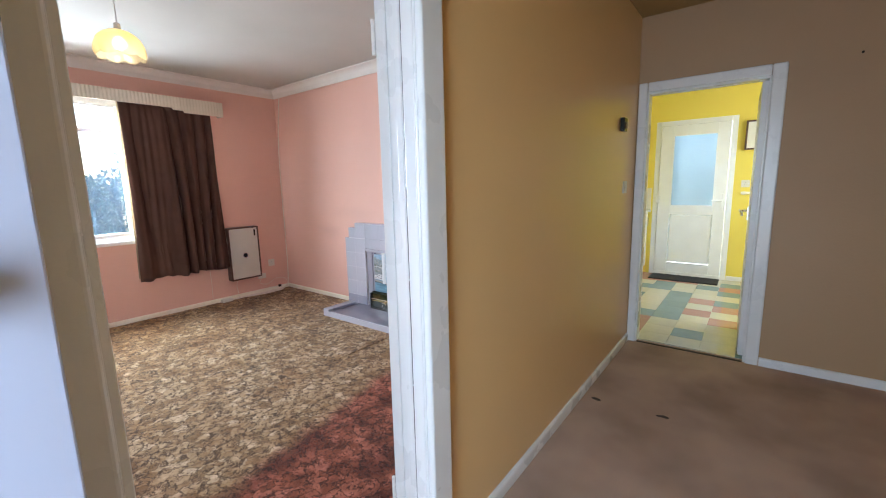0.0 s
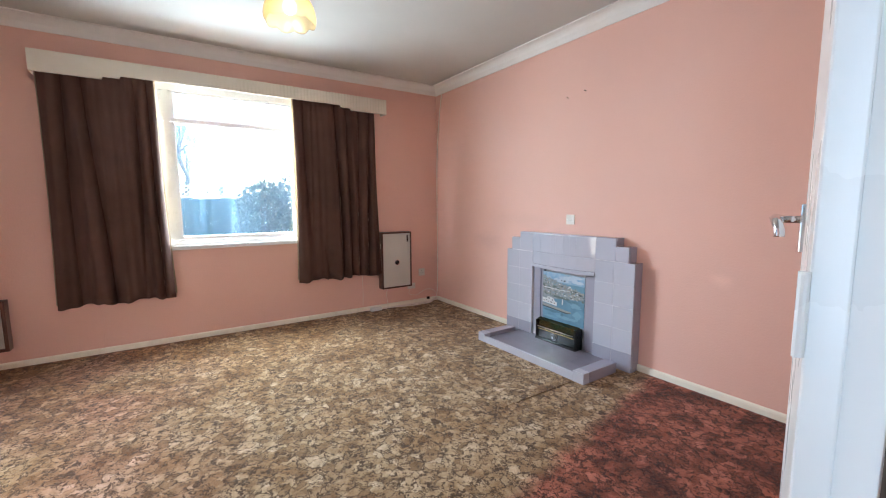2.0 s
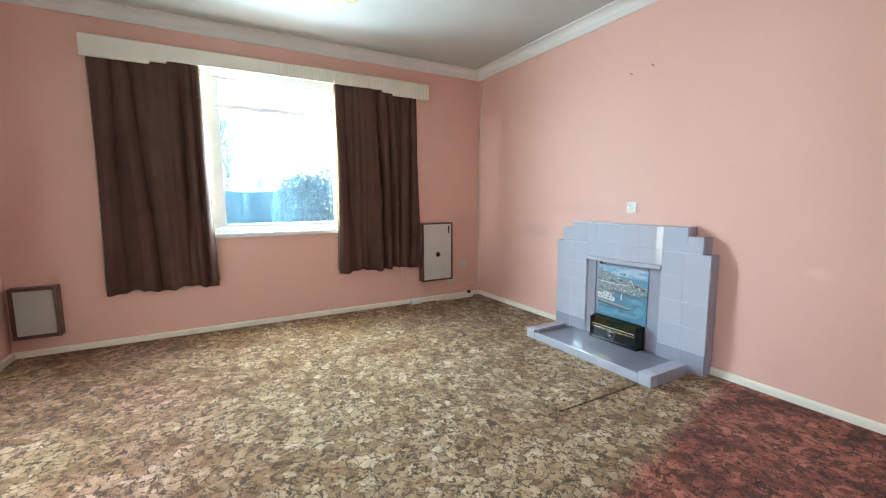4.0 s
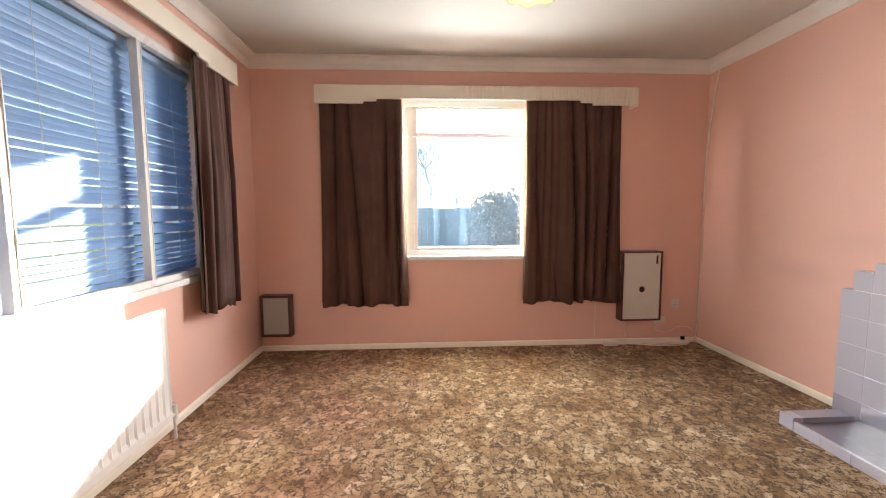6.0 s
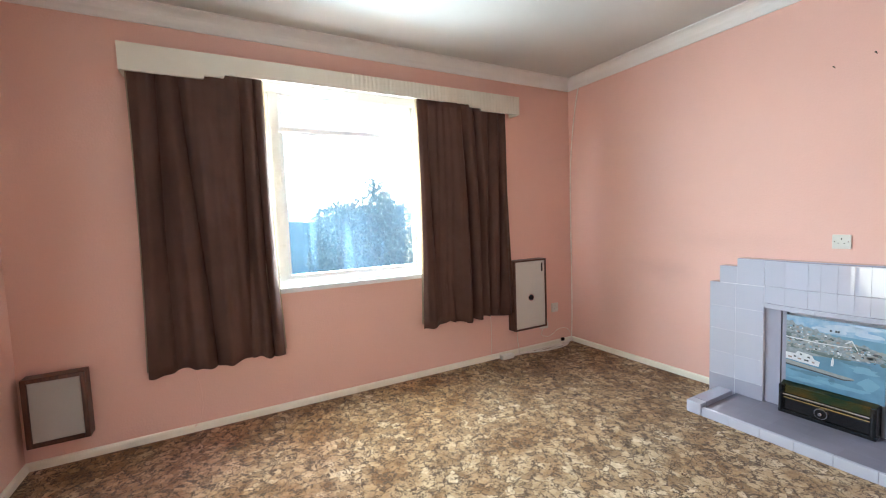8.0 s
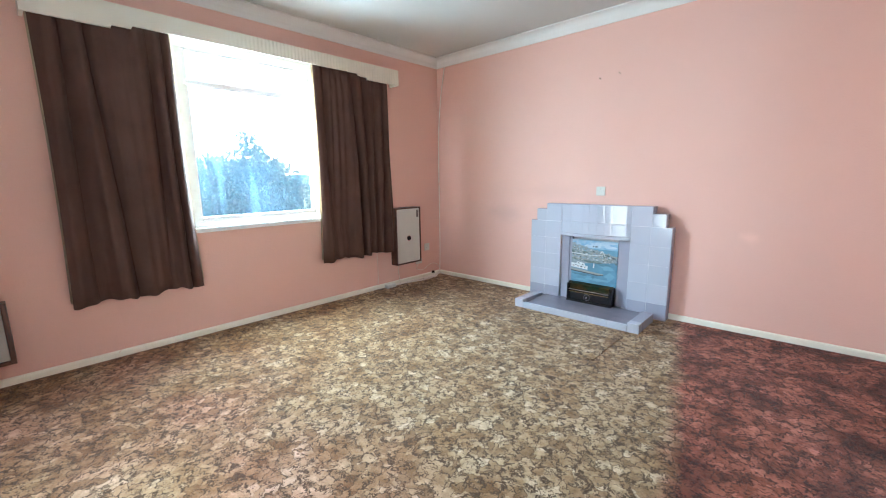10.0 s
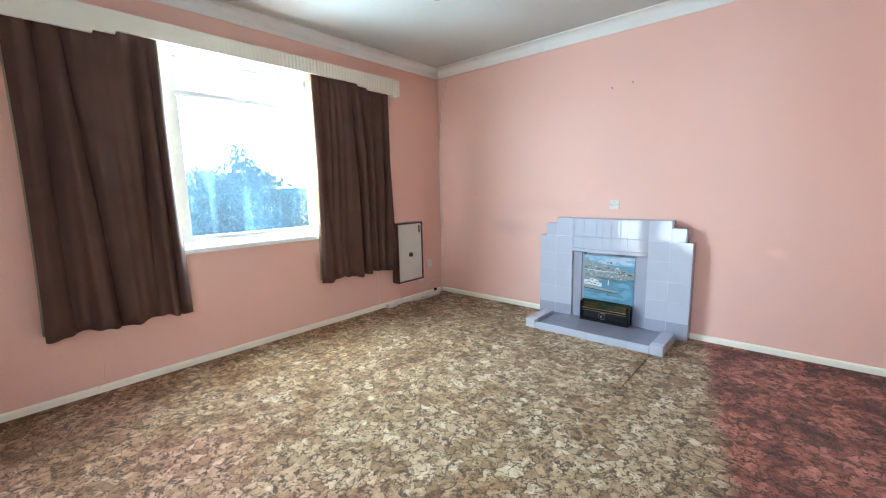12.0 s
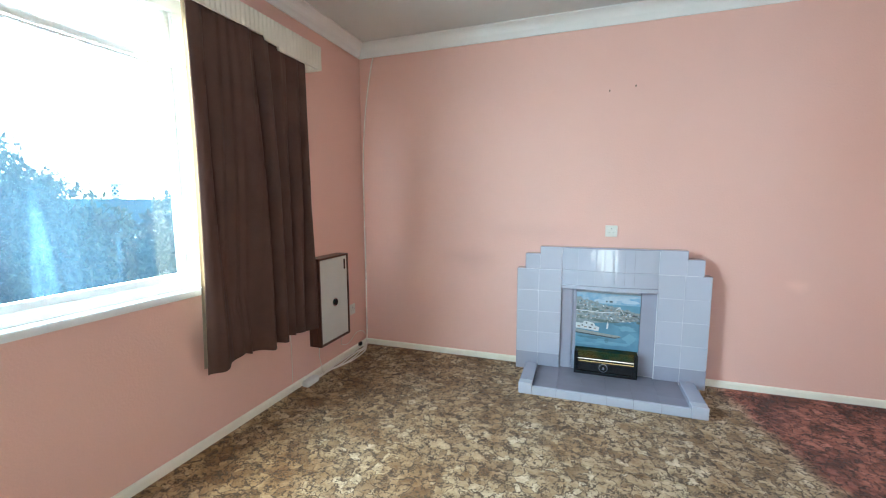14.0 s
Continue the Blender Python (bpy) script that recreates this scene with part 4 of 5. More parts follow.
for r in ((-3.660, -3.355, FY + 0.0014, Y1, 0, 0.758), (-2.735, -2.435, FY + 0.0014, Y1, 0, 0.758), (-3.602, -3.355, FY + 0.0014, Y1, 0.758, 0.868), (-2.735, -2.481, FY + 0.0014, Y1, 0.758, 0.868),
          (-3.499, -3.355, FY + 0.0014, Y1, 0.868, 0.921), (-2.735, -2.576, FY + 0.0014, Y1, 0.868, 0.921), (-3.355, -2.735, FY + 0.004, Y1, 0.640, 0.921), (-3.355, -2.735, 3.27, Y1, 0, 0.640)):
    box(body, *r)
part("surround_core", body, GROUT, fp, "pale grout and backing")


def tile(x0, x1, z0, z1, y0=FY, y1=FY + 0.012, mat=TILE, g=0.0007, bevel=0.0016):
    bm = box(bmesh.new(), x0 + g, x1 - g, y0, y1, z0 + g, z1 - g, bevel=bevel)
    jx, jz = random.uniform(-0.25, 0.25), random.uniform(-0.25, 0.25)
    c = Vector(((x0 + x1) / 2, (y0 + y1) / 2, (z0 + z1) / 2))
    bmesh.ops.rotate(bm, verts=bm.verts, cent=c, matrix=Euler((radians(jx), 0, radians(jz))).to_matrix())
    return part("tile", bm, mat, fp)


for x0, x1 in ((-3.668, -3.355), (-2.735, -2.427)):
    xm = (x0 + x1) / 2
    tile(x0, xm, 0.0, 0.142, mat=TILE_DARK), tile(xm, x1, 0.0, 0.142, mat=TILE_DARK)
    for k in range(4):
        for a, b in ((x0, xm), (xm, x1)):
            tile(a, b, 0.142 + 0.156 * k, 0.142 + 0.156 * (k + 1))
tile(-3.608, -3.505, 0.768, 0.876), tile(-2.573, -2.475, 0.768, 0.872)
tile(-3.505, -3.355, 0.768, 0.929), tile(-2.735, -2.573, 0.768, 0.927)
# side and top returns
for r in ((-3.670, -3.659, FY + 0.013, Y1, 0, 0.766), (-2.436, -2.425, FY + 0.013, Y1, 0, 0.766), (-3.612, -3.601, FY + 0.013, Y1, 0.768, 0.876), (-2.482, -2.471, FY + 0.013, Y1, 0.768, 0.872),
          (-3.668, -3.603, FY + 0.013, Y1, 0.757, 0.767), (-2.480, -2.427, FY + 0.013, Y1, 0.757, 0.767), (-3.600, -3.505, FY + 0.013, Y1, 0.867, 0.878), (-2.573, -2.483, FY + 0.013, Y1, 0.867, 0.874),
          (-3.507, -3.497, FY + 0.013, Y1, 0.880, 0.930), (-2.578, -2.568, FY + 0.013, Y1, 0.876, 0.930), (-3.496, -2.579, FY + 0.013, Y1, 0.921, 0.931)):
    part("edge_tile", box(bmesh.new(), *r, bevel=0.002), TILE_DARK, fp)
# bowed lintel of narrow tiles
SAG, LX0, LX1 = 0.034, -3.3545, -2.7355


def bow(x):
    u = (x - (LX0 + LX1) / 2) / ((LX1 - LX0) / 2)
    return FY - SAG * (1 - u * u)


def facet(x0, x1, z0, z1, lip=0.0, mat=TILE):
    bm = bmesh.new()
    g = 0.0004
    steps = 4
    a = []
    for i in range(steps + 1):
        x = x0 + g + (x1 - x0 - 2 * g) * i / steps
        e = 0.0008 if i in (0, steps) else 0.0
        y = bow(x) - lip + e
        a.append([bm.verts.new((x, y + 0.0016, z0 + g)), bm.verts.new((x, y, z0 + g + 0.003)), bm.verts.new((x, y, z1 - g - 0.003)), bm.verts.new((x, y + 0.0016, z1 - g)), bm.verts.new((x, FY + 0.02, z1 - g)), bm.verts.new((x, FY + 0.02, z0 + g))])
    for r, q in zip(a, a[1:]):
        for k in range(6):
            bm.faces.new((r[k], r[(k + 1) % 6], q[(k + 1) % 6], q[k]))
    bm.faces.new(a[0]), bm.faces.new(a[-1][::-1])
    return part("lintel_tile", bm, mat, fp)


cuts = [LX0, -3.245, -3.135, -3.08, -3.01, -2.945, -2.885, LX1]
for a, b in zip(cuts, cuts[1:]):
    facet(a, b, 0.772, 0.927)
    facet(a, b, 0.668, 0.772)
cuts = [LX0, -3.24, -3.10, -2.96, -2.84, LX1]
for a, b in zip(cuts, cuts[1:]):
    facet(a, b, 0.640, 0.668, 0.008)
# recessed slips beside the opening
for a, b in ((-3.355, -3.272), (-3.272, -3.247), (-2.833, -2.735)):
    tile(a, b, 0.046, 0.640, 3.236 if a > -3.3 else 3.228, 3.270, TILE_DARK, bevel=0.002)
# hearth
hearth = thing("hearth", "low lavender-tiled hearth slab with raised side kerbs", "hearth", (0, 0, 0))
part("slab", boxes((-3.500, -2.592, 2.832, FY - 0.001, 0, 0.036), (-3.353, -2.737, FY, 3.235, 0, 0.036)), GROUT, hearth)
hx = [-3.500, -3.349, -3.198, -3.047, -2.896, -2.744, -2.592]
for a, b in zip(hx, hx[1:]):
    for y0, y1 in ((2.834, 2.955), (2.955, 3.080), (3.080, FY - 0.002)):
        part("hearth_tile", box(bmesh.new(), a + 0.0001, b - 0.0001, y0 + 0.0001, y1 - 0.0001, 0.035, 0.046, bevel=0.0005), HEARTH, hearth)
    part("front_tile", box(bmesh.new(), a + 0.0002, b - 0.0002, 2.812, 2.833, 0, 0.056, bevel=0.003), TILE, hearth)
part("hearth_tile", boxes((-3.352, -2.738, FY - 0.0005, 3.234, 0.035, 0.0455)), HEARTH, hearth)
for x0, x1 in ((-3.588, -3.501), (-2.591, -2.502)):
    part("kerb_end", box(bmesh.new(), x0, x1, 2.808, 2.872, 0, 0.076, bevel=0.005), TILE, hearth)
    part("kerb", box(bmesh.new(), x0, x1, 2.873, 3.165, 0, 0.076, bevel=0.005), TILE_DARK, hearth)

# fire with a printed screen above it
fire = thing("electric_fire", "black and chrome electric fire standing on the hearth", "fire", (-3.045, 3.15, 0.046))
part("casing", boxes((-0.203, 0.203, 0.030, 0.085, 0, 0.165), (-0.205, 0.205, 0.0, 0.03, 0.0, 0.020), (-0.205, -0.180, 0.004, 0.03, 0.02, 0.165), (0.180, 0.205, 0.004, 0.03, 0.02, 0.165), bevel=0.003), BLACK, fire)
bm = bmesh.new()
lid = [(0.018, 0.165), (0.012, 0.120), (0.030, 0.112), (0.060, 0.175), (0.052, 0.180)]
profile_run(bm, lid, lambda u, v, s: (s, u, v), -0.200, 0.200)
part("hood", bm, HOOD, fire, "glossy dark iridescent sloping hood")
for z, y in ((0.112, 0.004), (0.092, 0.010)):
    part("chrome_bar", tube(bmesh.new(), (-0.180, y, z), (0.180, y, z), 0.0045), CHROME if z > 0.1 else BRASS, fire)
part("front_panel", box(bmesh.new(), -0.178, 0.178, 0.012, 0.030, 0.022, 0.086, bevel=0.002), BLACK, fire, "glossy black front")
part("knob_ring", tube(bmesh.new(), (-0.012, 0.012, 0.056), (-0.012, 0.002, 0.056), 0.033, 0.029, 28), CHROME, fire, "thin chrome ring")
bm = tube(bmesh.new(), (-0.012, 0.006, 0.056), (-0.012, -0.004, 0.056), 0.026, 0.024, 28)
tube(bm, (-0.012, -0.004, 0.056), (-0.012, -0.010, 0.056), 0.014, 0.011, 24)
part("knob", bm, BLACK, fire, "round black knob")
part("knob_cap", tube(bmesh.new(), (-0.012, -0.009, 0.056), (-0.012, -0.012, 0.056), 0.010, 0.008, 20), CHROME, fire, "small chrome cap")
for x in (-0.192, 0.192):
    part("end_post", tube(bmesh.new(), (x, 0.002, 0.004), (x, 0.002, 0.165), 0.006), BLACK, fire)

PRINT = {k: material("print_" + k, c, 0.3, spots=s, amount=0.6, size=z) for k, c, s, z in (
    ("water", (0.17, 0.33, 0.46), (0.07, 0.14, 0.20), 9), ("sky", (0.20, 0.38, 0.56), (0.62, 0.68, 0.72), 22), ("hill", (0.34, 0.38, 0.40), (0.09, 0.12, 0.13), 60),
    ("white", (0.72, 0.74, 0.74), (0.5, 0.52, 0.54), 90), ("stone", (0.36, 0.36, 0.33), (0.24, 0.25, 0.25), 70), ("dark", (0.05, 0.06, 0.07), (0.1, 0.1, 0.1), 50), ("pale", (0.21, 0.375, 0.49), (0.18, 0.345, 0.47), 40), ("cloud", (0.55, 0.63, 0.70), (0.32, 0.46, 0.60), 30),
    ("bush", (0.11, 0.15, 0.14), (0.20, 0.24, 0.22), 60), ("roof", (0.30, 0.22, 0.19), (0.42, 0.34, 0.30), 80), ("deep", (0.10, 0.20, 0.27), (0.15, 0.28, 0.36), 30))}
screen = thing("fire_screen", "fire screen printed with a harbour of white boats and houses", "fire screen", (-3.040, 3.232, 0.212))
SW, SH = 0.207, 0.400
part("board", box(bmesh.new(), -SW, SW, 0, 0.006, 0, SH, bevel=0.001), PRINT["water"], screen)
part("sky", box(bmesh.new(), -SW, SW, -0.001, 0, SH - 0.075, SH), PRINT["sky"], screen)


def patch(outline, mat, d):
    bm = bmesh.new()
    a = [bm.verts.new((x, -d, z)) for x, z in outline]
    b = [bm.verts.new((x, -d + 0.0008, z)) for x, z in outline]
    bm.faces.new(a), bm.faces.new(b[::-1])
    for i in range(len(a)):
        j = (i + 1) % len(a)
        bm.faces.new((a[i], a[j], b[j], b[i]))
    return part("printed_shape", bm, mat, screen)


rnd = random.Random(4)


def blob(cx, cz, w, h, mat, d, rough=0.25, n=11):
    """An irregular printed patch, cut off at the board's edges."""
    pts = []
    for i in range(n):
        t = 2 * math.pi * i / n
        k = 1 + rnd.uniform(-rough, rough)
        pts.append((max(-SW, min(SW, cx + w * k * math.cos(t))), max(0.0, min(SH, cz + h * k * math.sin(t)))))
    return patch(pts, PRINT[mat], d)


for cx, cz, w, h in ((0.06, 0.372, 0.09, 0.018), (0.15, 0.350, 0.055, 0.014), (-0.02, 0.345, 0.07, 0.016), (0.13, 0.385, 0.06, 0.010)):
    blob(cx, cz, w, h, "cloud", 0.0014)
# town on its hillside, falling towards the water
hill = [(-SW, 0.165)] + [(-SW + 2 * SW * i / 30, 0.376 - 0.100 * (i / 30) ** 0.8 + rnd.uniform(-0.010, 0.012)) for i in range(31)] + [(SW, 0.225), (0.11, 0.205), (0.02, 0.200)]
patch(hill, PRINT["hill"], 0.0018)
for i in range(40):
    u = rnd.random()
    blob(-SW + u * 2 * SW, rnd.uniform(0.21, 0.355 - 0.09 * u), rnd.uniform(0.008, 0.030), rnd.uniform(0.004, 0.012), rnd.choice(["bush", "dark", "stone", "hill", "bush"]), 0.0022 + 0.00015 * (i % 4))
for i in range(190):
    u = rnd.random() ** 1.2
    x, z = -SW + 0.006 + u * (2 * SW - 0.03), rnd.uniform(0.205, 0.345 - 0.085 * u)
    w, h = rnd.uniform(0.003, 0.015), rnd.uniform(0.002, 0.008)
    patch([(x, z), (x + w, z + rnd.uniform(-0.001, 0.001)), (x + w, z + h), (x + w / 2, z + h * 1.4), (x, z + h)], PRINT[rnd.choice(["white", "white", "stone", "pale", "dark", "bush", "roof", "stone"])], 0.0030 + 0.0002 * (i % 5))
patch([(-SW, 0.268), (-0.05, 0.262), (0.06, 0.268), (0.07, 0.273), (-0.05, 0.268), (-SW, 0.275)], PRINT["white"], 0.0041)
patch([(0.05, 0.290), (0.075, 0.312), (0.080, 0.311), (0.105, 0.262), (0.10, 0.262), (0.078, 0.304), (0.055, 0.288)], PRINT["white"], 0.0041)
# far shore, a headland and their reflections
for cx, cz, w, h, m in ((0.12, 0.236, 0.060, 0.018, "stone"), (0.17, 0.228, 0.040, 0.014, "hill"), (-0.02, 0.205, 0.09, 0.010, "bush"), (0.09, 0.190, 0.08, 0.010, "deep"), (-0.10, 0.080, 0.09, 0.010, "deep"),
                         (0.00, 0.070, 0.012, 0.024, "deep"), (0.13, 0.160, 0.05, 0.020, "pale"), (0.05, 0.045, 0.12, 0.012, "pale"), (-0.12, 0.030, 0.07, 0.010, "pale"), (0.15, 0.090, 0.040, 0.030, "pale")):
    blob(cx, cz, w, h, m, 0.0026, 0.3, 15)
# quay with a white boat
patch([(-SW, 0.112), (0.05, 0.092), (0.092, 0.098), (0.086, 0.106), (0.03, 0.110), (-SW, 0.134)], PRINT["stone"], 0.0034)
patch([(-SW, 0.104), (0.05, 0.084), (0.085, 0.092), (0.092, 0.098), (0.05, 0.092), (-SW, 0.112)], PRINT["dark"], 0.0032)
patch([(-SW, 0.140), (-0.055, 0.128), (-0.050, 0.158), (-0.075, 0.164), (-0.085, 0.184), (-0.110, 0.190), (-0.150, 0.196), (-0.160, 0.178), (-SW, 0.180)], PRINT["white"], 0.0042)
for x, z, w in ((-0.195, 0.150, 0.018), (-0.168, 0.158, 0.010), (-0.150, 0.148, 0.016), (-0.120, 0.146, 0.020), (-0.105, 0.166, 0.012), (-0.085, 0.142, 0.012), (-0.140, 0.176, 0.010)):
    patch([(x, z), (x + w, z - 0.001), (x + w, z + 0.008), (x, z + 0.009)], PRINT[rnd.choice(["dark", "stone", "roof"])], 0.0050)
patch([(-0.004, 0.150), (0.006, 0.150), (0.010, 0.180), (0.004, 0.204), (-0.002, 0.182)], PRINT["white"], 0.0042)
for x in (-0.012, 0.010, 0.020):
    patch([(x, 0.340), (x + 0.009, 0.341), (x + 0.010, 0.350), (x + 0.004, 0.353), (x, 0.349)], PRINT["dark"], 0.0044)


# ---- wall boxes, sockets, cables ----
cab = thing("wall_cabinet", "shallow walnut wall cabinet with a cream panel door", "wall cabinet", (X0, 2.528, 0.246))
part("body", boxes((0, 0.098, 0, 0.014, 0, 0.622), (0, 0.098, 0.349, 0.363, 0, 0.622), (0, 0.098, 0.014, 0.349, 0, 0.014), (0, 0.098, 0.014, 0.349, 0.608, 0.622), (0, 0.008, 0.012, 0.351, 0.012, 0.610), bevel=0.002), WALNUT, cab)
panel = part("door_panel", box(bmesh.new(), 0.080, 0.093, 0.017, 0.346, 0.017, 0.605, bevel=0.002), PANEL, cab, "cream laminate door panel")
bm = tube(bmesh.new(), (0.093, 0.182, 0.285), (0.0965, 0.182, 0.285), 0.032, n=28)
part("knob_ring", bm, CHROME, cab, "chrome ring")
part("knob", tube(bmesh.new(), (0.0965, 0.182, 0.285), (0.105, 0.182, 0.285), 0.025, 0.021, 28), BLACK, cab, "round black knob")
part("vent_slot", boxes((0.093, 0.096, 0.305, 0.322, 0.510, 0.585), bevel=0.001), BLACK, cab, "black slot plate")
part("side_catch", box(bmesh.new(), 0.030, 0.065, -0.012, 0, 0.44, 0.50, bevel=0.003), PANEL, cab)

spk = thing("wall_speaker", "small walnut speaker box with a grey cloth front", "speaker", (X0, -0.610, 0.160))
part("body", boxes((0, 0.085, 0, 0.022, 0, 0.36), (0, 0.085, 0.233, 0.255, 0, 0.36), (0, 0.085, 0.022, 0.233, 0, 0.022), (0, 0.085, 0.022, 0.233, 0.338, 0.36), (0, 0.01, 0.022, 0.233, 0.022, 0.338), bevel=0.002), WALNUT, spk)
part("grille", box(bmesh.new(), 0.062, 0.078, 0.024, 0.231, 0.024, 0.336, bevel=0.002), GREY_CLOTH, spk, "grey woven cloth grille")


def socket(label, place, w=0.088, h=0.088, kind="single"):
    s = thing("wall_socket", label, "socket", group="wall plates")
    s.matrix_basis = place
    part("plate", box(bmesh.new(), -w / 2, w / 2, -0.009, 0, -h / 2, h / 2, bevel=0.0025), AGED_PLASTIC, s)
    if kind != "blank":
        bm = bmesh.new()
        for x, z, a, b in ((0, 0.016, 0.004, 0.008), (-0.012, -0.008, 0.0065, 0.003), (0.012, -0.008, 0.0065, 0.003)):
            box(bm, x - a / 2, x + a / 2, -0.0096, -0.0085, z - b / 2, z + b / 2)
        part("pin_holes", bm, BLACK, s)
    bm = bmesh.new()
    for x in (-w * 0.36, w * 0.36):
        tube(bm, (x, -0.0085, 0), (x, -0.0102, 0), 0.003, n=10)
    part("screws", bm, CHROME, s)
    return s


socket("white plastic wall socket above the fireplace", pose(-3.035, Y1, 1.045), 0.078, 0.078)
socket("white plastic socket low on the wall", pose(X0, 3.075, 0.375, 0, 0, 90), 0.08, 0.085)
socket("white junction plate under the wall cabinet", pose(X0, 2.935, 0.225, 0, 0, 90), 0.10, 0.065, "blank")
for x, z in ((-2.925, 2.003), (-3.085, 1.985)):
    bm = tube(bmesh.new(), (x, Y1, z), (x, Y1 - 0.02, z + 0.004), 0.0022, n=8)
    tube(bm, (x, Y1 - 0.02, z + 0.004), (x, Y1 - 0.022, z + 0.004), 0.0045, n=10)
    tagged(link("picture_nail", bm, BARK), "old rusty picture nail in the wall", "nail", group="picture nails")
c = [(X0 + 0.13, Y1 - 0.006, 2.41), (X0 + 0.095, Y1 - 0.006, 2.27), (X0 + 0.050, Y1 - 0.006, 2.0), (X0 + 0.018, Y1 - 0.005, 1.65), (X0 + 0.012, Y1 - 0.005, 1.2), (X0 + 0.014, Y1 - 0.005, 0.7), (X0 + 0.012, Y1 - 0.006, 0.3), (X0 + 0.02, Y1 - 0.024, 0.09), (X0 + 0.03, Y1 - 0.05, 0.03)]
tagged(link("wall_cable", pipe(bmesh.new(), smooth_line(c, 8), 0.0056), CABLE, smooth=True), "off-white cable running down the room corner", "cable")
rnd = random.Random(7)
for k in range(4):
    n = 10 if k < 2 else 8
    pts = [(X0 + 0.040 + 0.020 * k * math.sin(math.pi * min(1, i / (n - 1))) + rnd.uniform(-0.006, 0.010), 3.25 - 0.085 * i, 0.021 - 0.002 * k + (0.035 if i == 0 else 0) + rnd.uniform(0, 0.006)) for i in range(n)]
    tagged(link("floor_cable", pipe(bmesh.new(), smooth_line(pts, 6), 0.0050), CABLE, smooth=True), "loose off-white cable lying along the skirting", "cable", group="floor cables")
tagged(link("wall_loop", pipe(bmesh.new(), smooth_line([(X0 + 0.006, 2.93, 0.20), (X0 + 0.006, 2.90, 0.14), (X0 + 0.006, 3.00, 0.11), (X0 + 0.006, 3.12, 0.16), (X0 + 0.006, 3.22, 0.15), (X0 + 0.010, 3.27, 0.10)], 7), 0.0028), CABLE, smooth=True), "thin flex looping along the wall to the corner", "cable")
tagged(link("junction_block", box(bmesh.new(), X0 + 0.018, X0 + 0.070, 2.40, 2.53, 0.006, 0.050, bevel=0.012), PLASTIC), "grey-white cable junction block by the skirting", "junction box")
tagged(link("cable_plug", box(bmesh.new(), X0 + 0.017, X0 + 0.04, 3.13, 3.165, 0.045, 0.075, bevel=0.006), BLACK), "small black plug on the skirting", "plug")
tagged(link("cabinet_flex", pipe(bmesh.new(), smooth_line([(X0 + 0.012, 2.63, 0.25), (X0 + 0.012, 2.61, 0.17), (X0 + 0.018, 2.615, 0.10), (X0 + 0.03, 2.62, 0.02)], 6), 0.003), CABLE, smooth=True), "thin flex dropping from the wall cabinet", "cable")
tagged(link("wall_wire", pipe(bmesh.new(), smooth_line([(X0 + 0.003, 0.13, 0.44), (X0 + 0.003, 0.16, 0.25), (X0 + 0.004, 0.15, 0.10), (X0 + 0.022, 0.11, 0.05)], 6), 0.0018), PINK, smooth=True), "thin painted-over wire trailing down below the curtain", "cable")
tagged(link("wall_wire", pipe(bmesh.new(), smooth_line([(X0 + 0.003, 2.33, 0.44), (X0 + 0.003, 2.335, 0.25), (X0 + 0.004, 2.33, 0.07)], 6), 0.0024), CABLE, smooth=True), "thin pale wire below the curtain", "cable")

# ---- carpet offcut before the hearth ----
bm = box(bmesh.new(), -3.63, -2.58, 2.165, 2.803, 0.0, 0.005, bevel=0.002)
tagged(link("carpet_offcut", bm, CARPET), "rectangular carpet offcut let in before the hearth", "carpet piece")

# ---- pendant lamp ----
lamp = thing("pendant_lamp", "amber scalloped pendant shade with a lit bulb", "pendant lamp", (-3.133, 1.23, TOP))
part("ceiling_rose", tube(bmesh.new(), (0, 0, 0), (0, 0, -0.022), 0.045, 0.032, 24), PLASTIC, lamp)
part("cord", tube(bmesh.new(), (0, 0, -0.02), (0, 0, -0.275), 0.003, n=8), PLASTIC, lamp)
part("bulb_holder", tube(bmesh.new(), (0, 0, -0.225), (0, 0, -0.30), 0.016, 0.020, 16), PLASTIC, lamp)
bm = bmesh.new()
bmesh.ops.create_uvsphere(bm, u_segments=16, v_segments=10, radius=0.034, matrix=Matrix.Translation((0, 0, -0.335)))
part("bulb", bm, BULB, lamp, "glowing bulb", smooth=True)
bm = bmesh.new()
rows, seg = 14, 96
shell = []
for off in (0.0, -0.003):
    grid = []
    for r in range(rows + 1):
        t = r / rows
        a = t * radians(100)
        line = []
        for k in range(seg):
            th = 2 * math.pi * k / seg
            lobe = abs(math.cos(4 * th))
            rad_ = (0.019 + 0.105 * math.sin(min(a, radians(90))) ** 0.8) * (1 + 0.05 * lobe * t) + off
            if t > 0.9:
                rad_ -= 0.008 * (t - 0.9) / 0.1
            z = -0.262 - 0.140 * t ** 1.5 - 0.014 * lobe * max(0, t - 0.5) * 2
            line.append(bm.verts.new((rad_ * math.cos(th), rad_ * math.sin(th), z + off)))
        grid.append(line)
    shell.append(grid)
for g in shell:
    for r in range(rows):
        for k in range(seg):
            bm.faces.new((g[r][k], g[r][(k + 1) % seg], g[r + 1][(k + 1) % seg], g[r + 1][k]))
for r in (0, rows):
    for k in range(seg):
        bm.faces.new((shell[0][r][k], shell[0][r][(k + 1) % seg], shell[1][r][(k + 1) % seg], shell[1][r][k]))
sh = part("shade", bm, AMBER, lamp, "scalloped translucent amber shade", smooth=True)

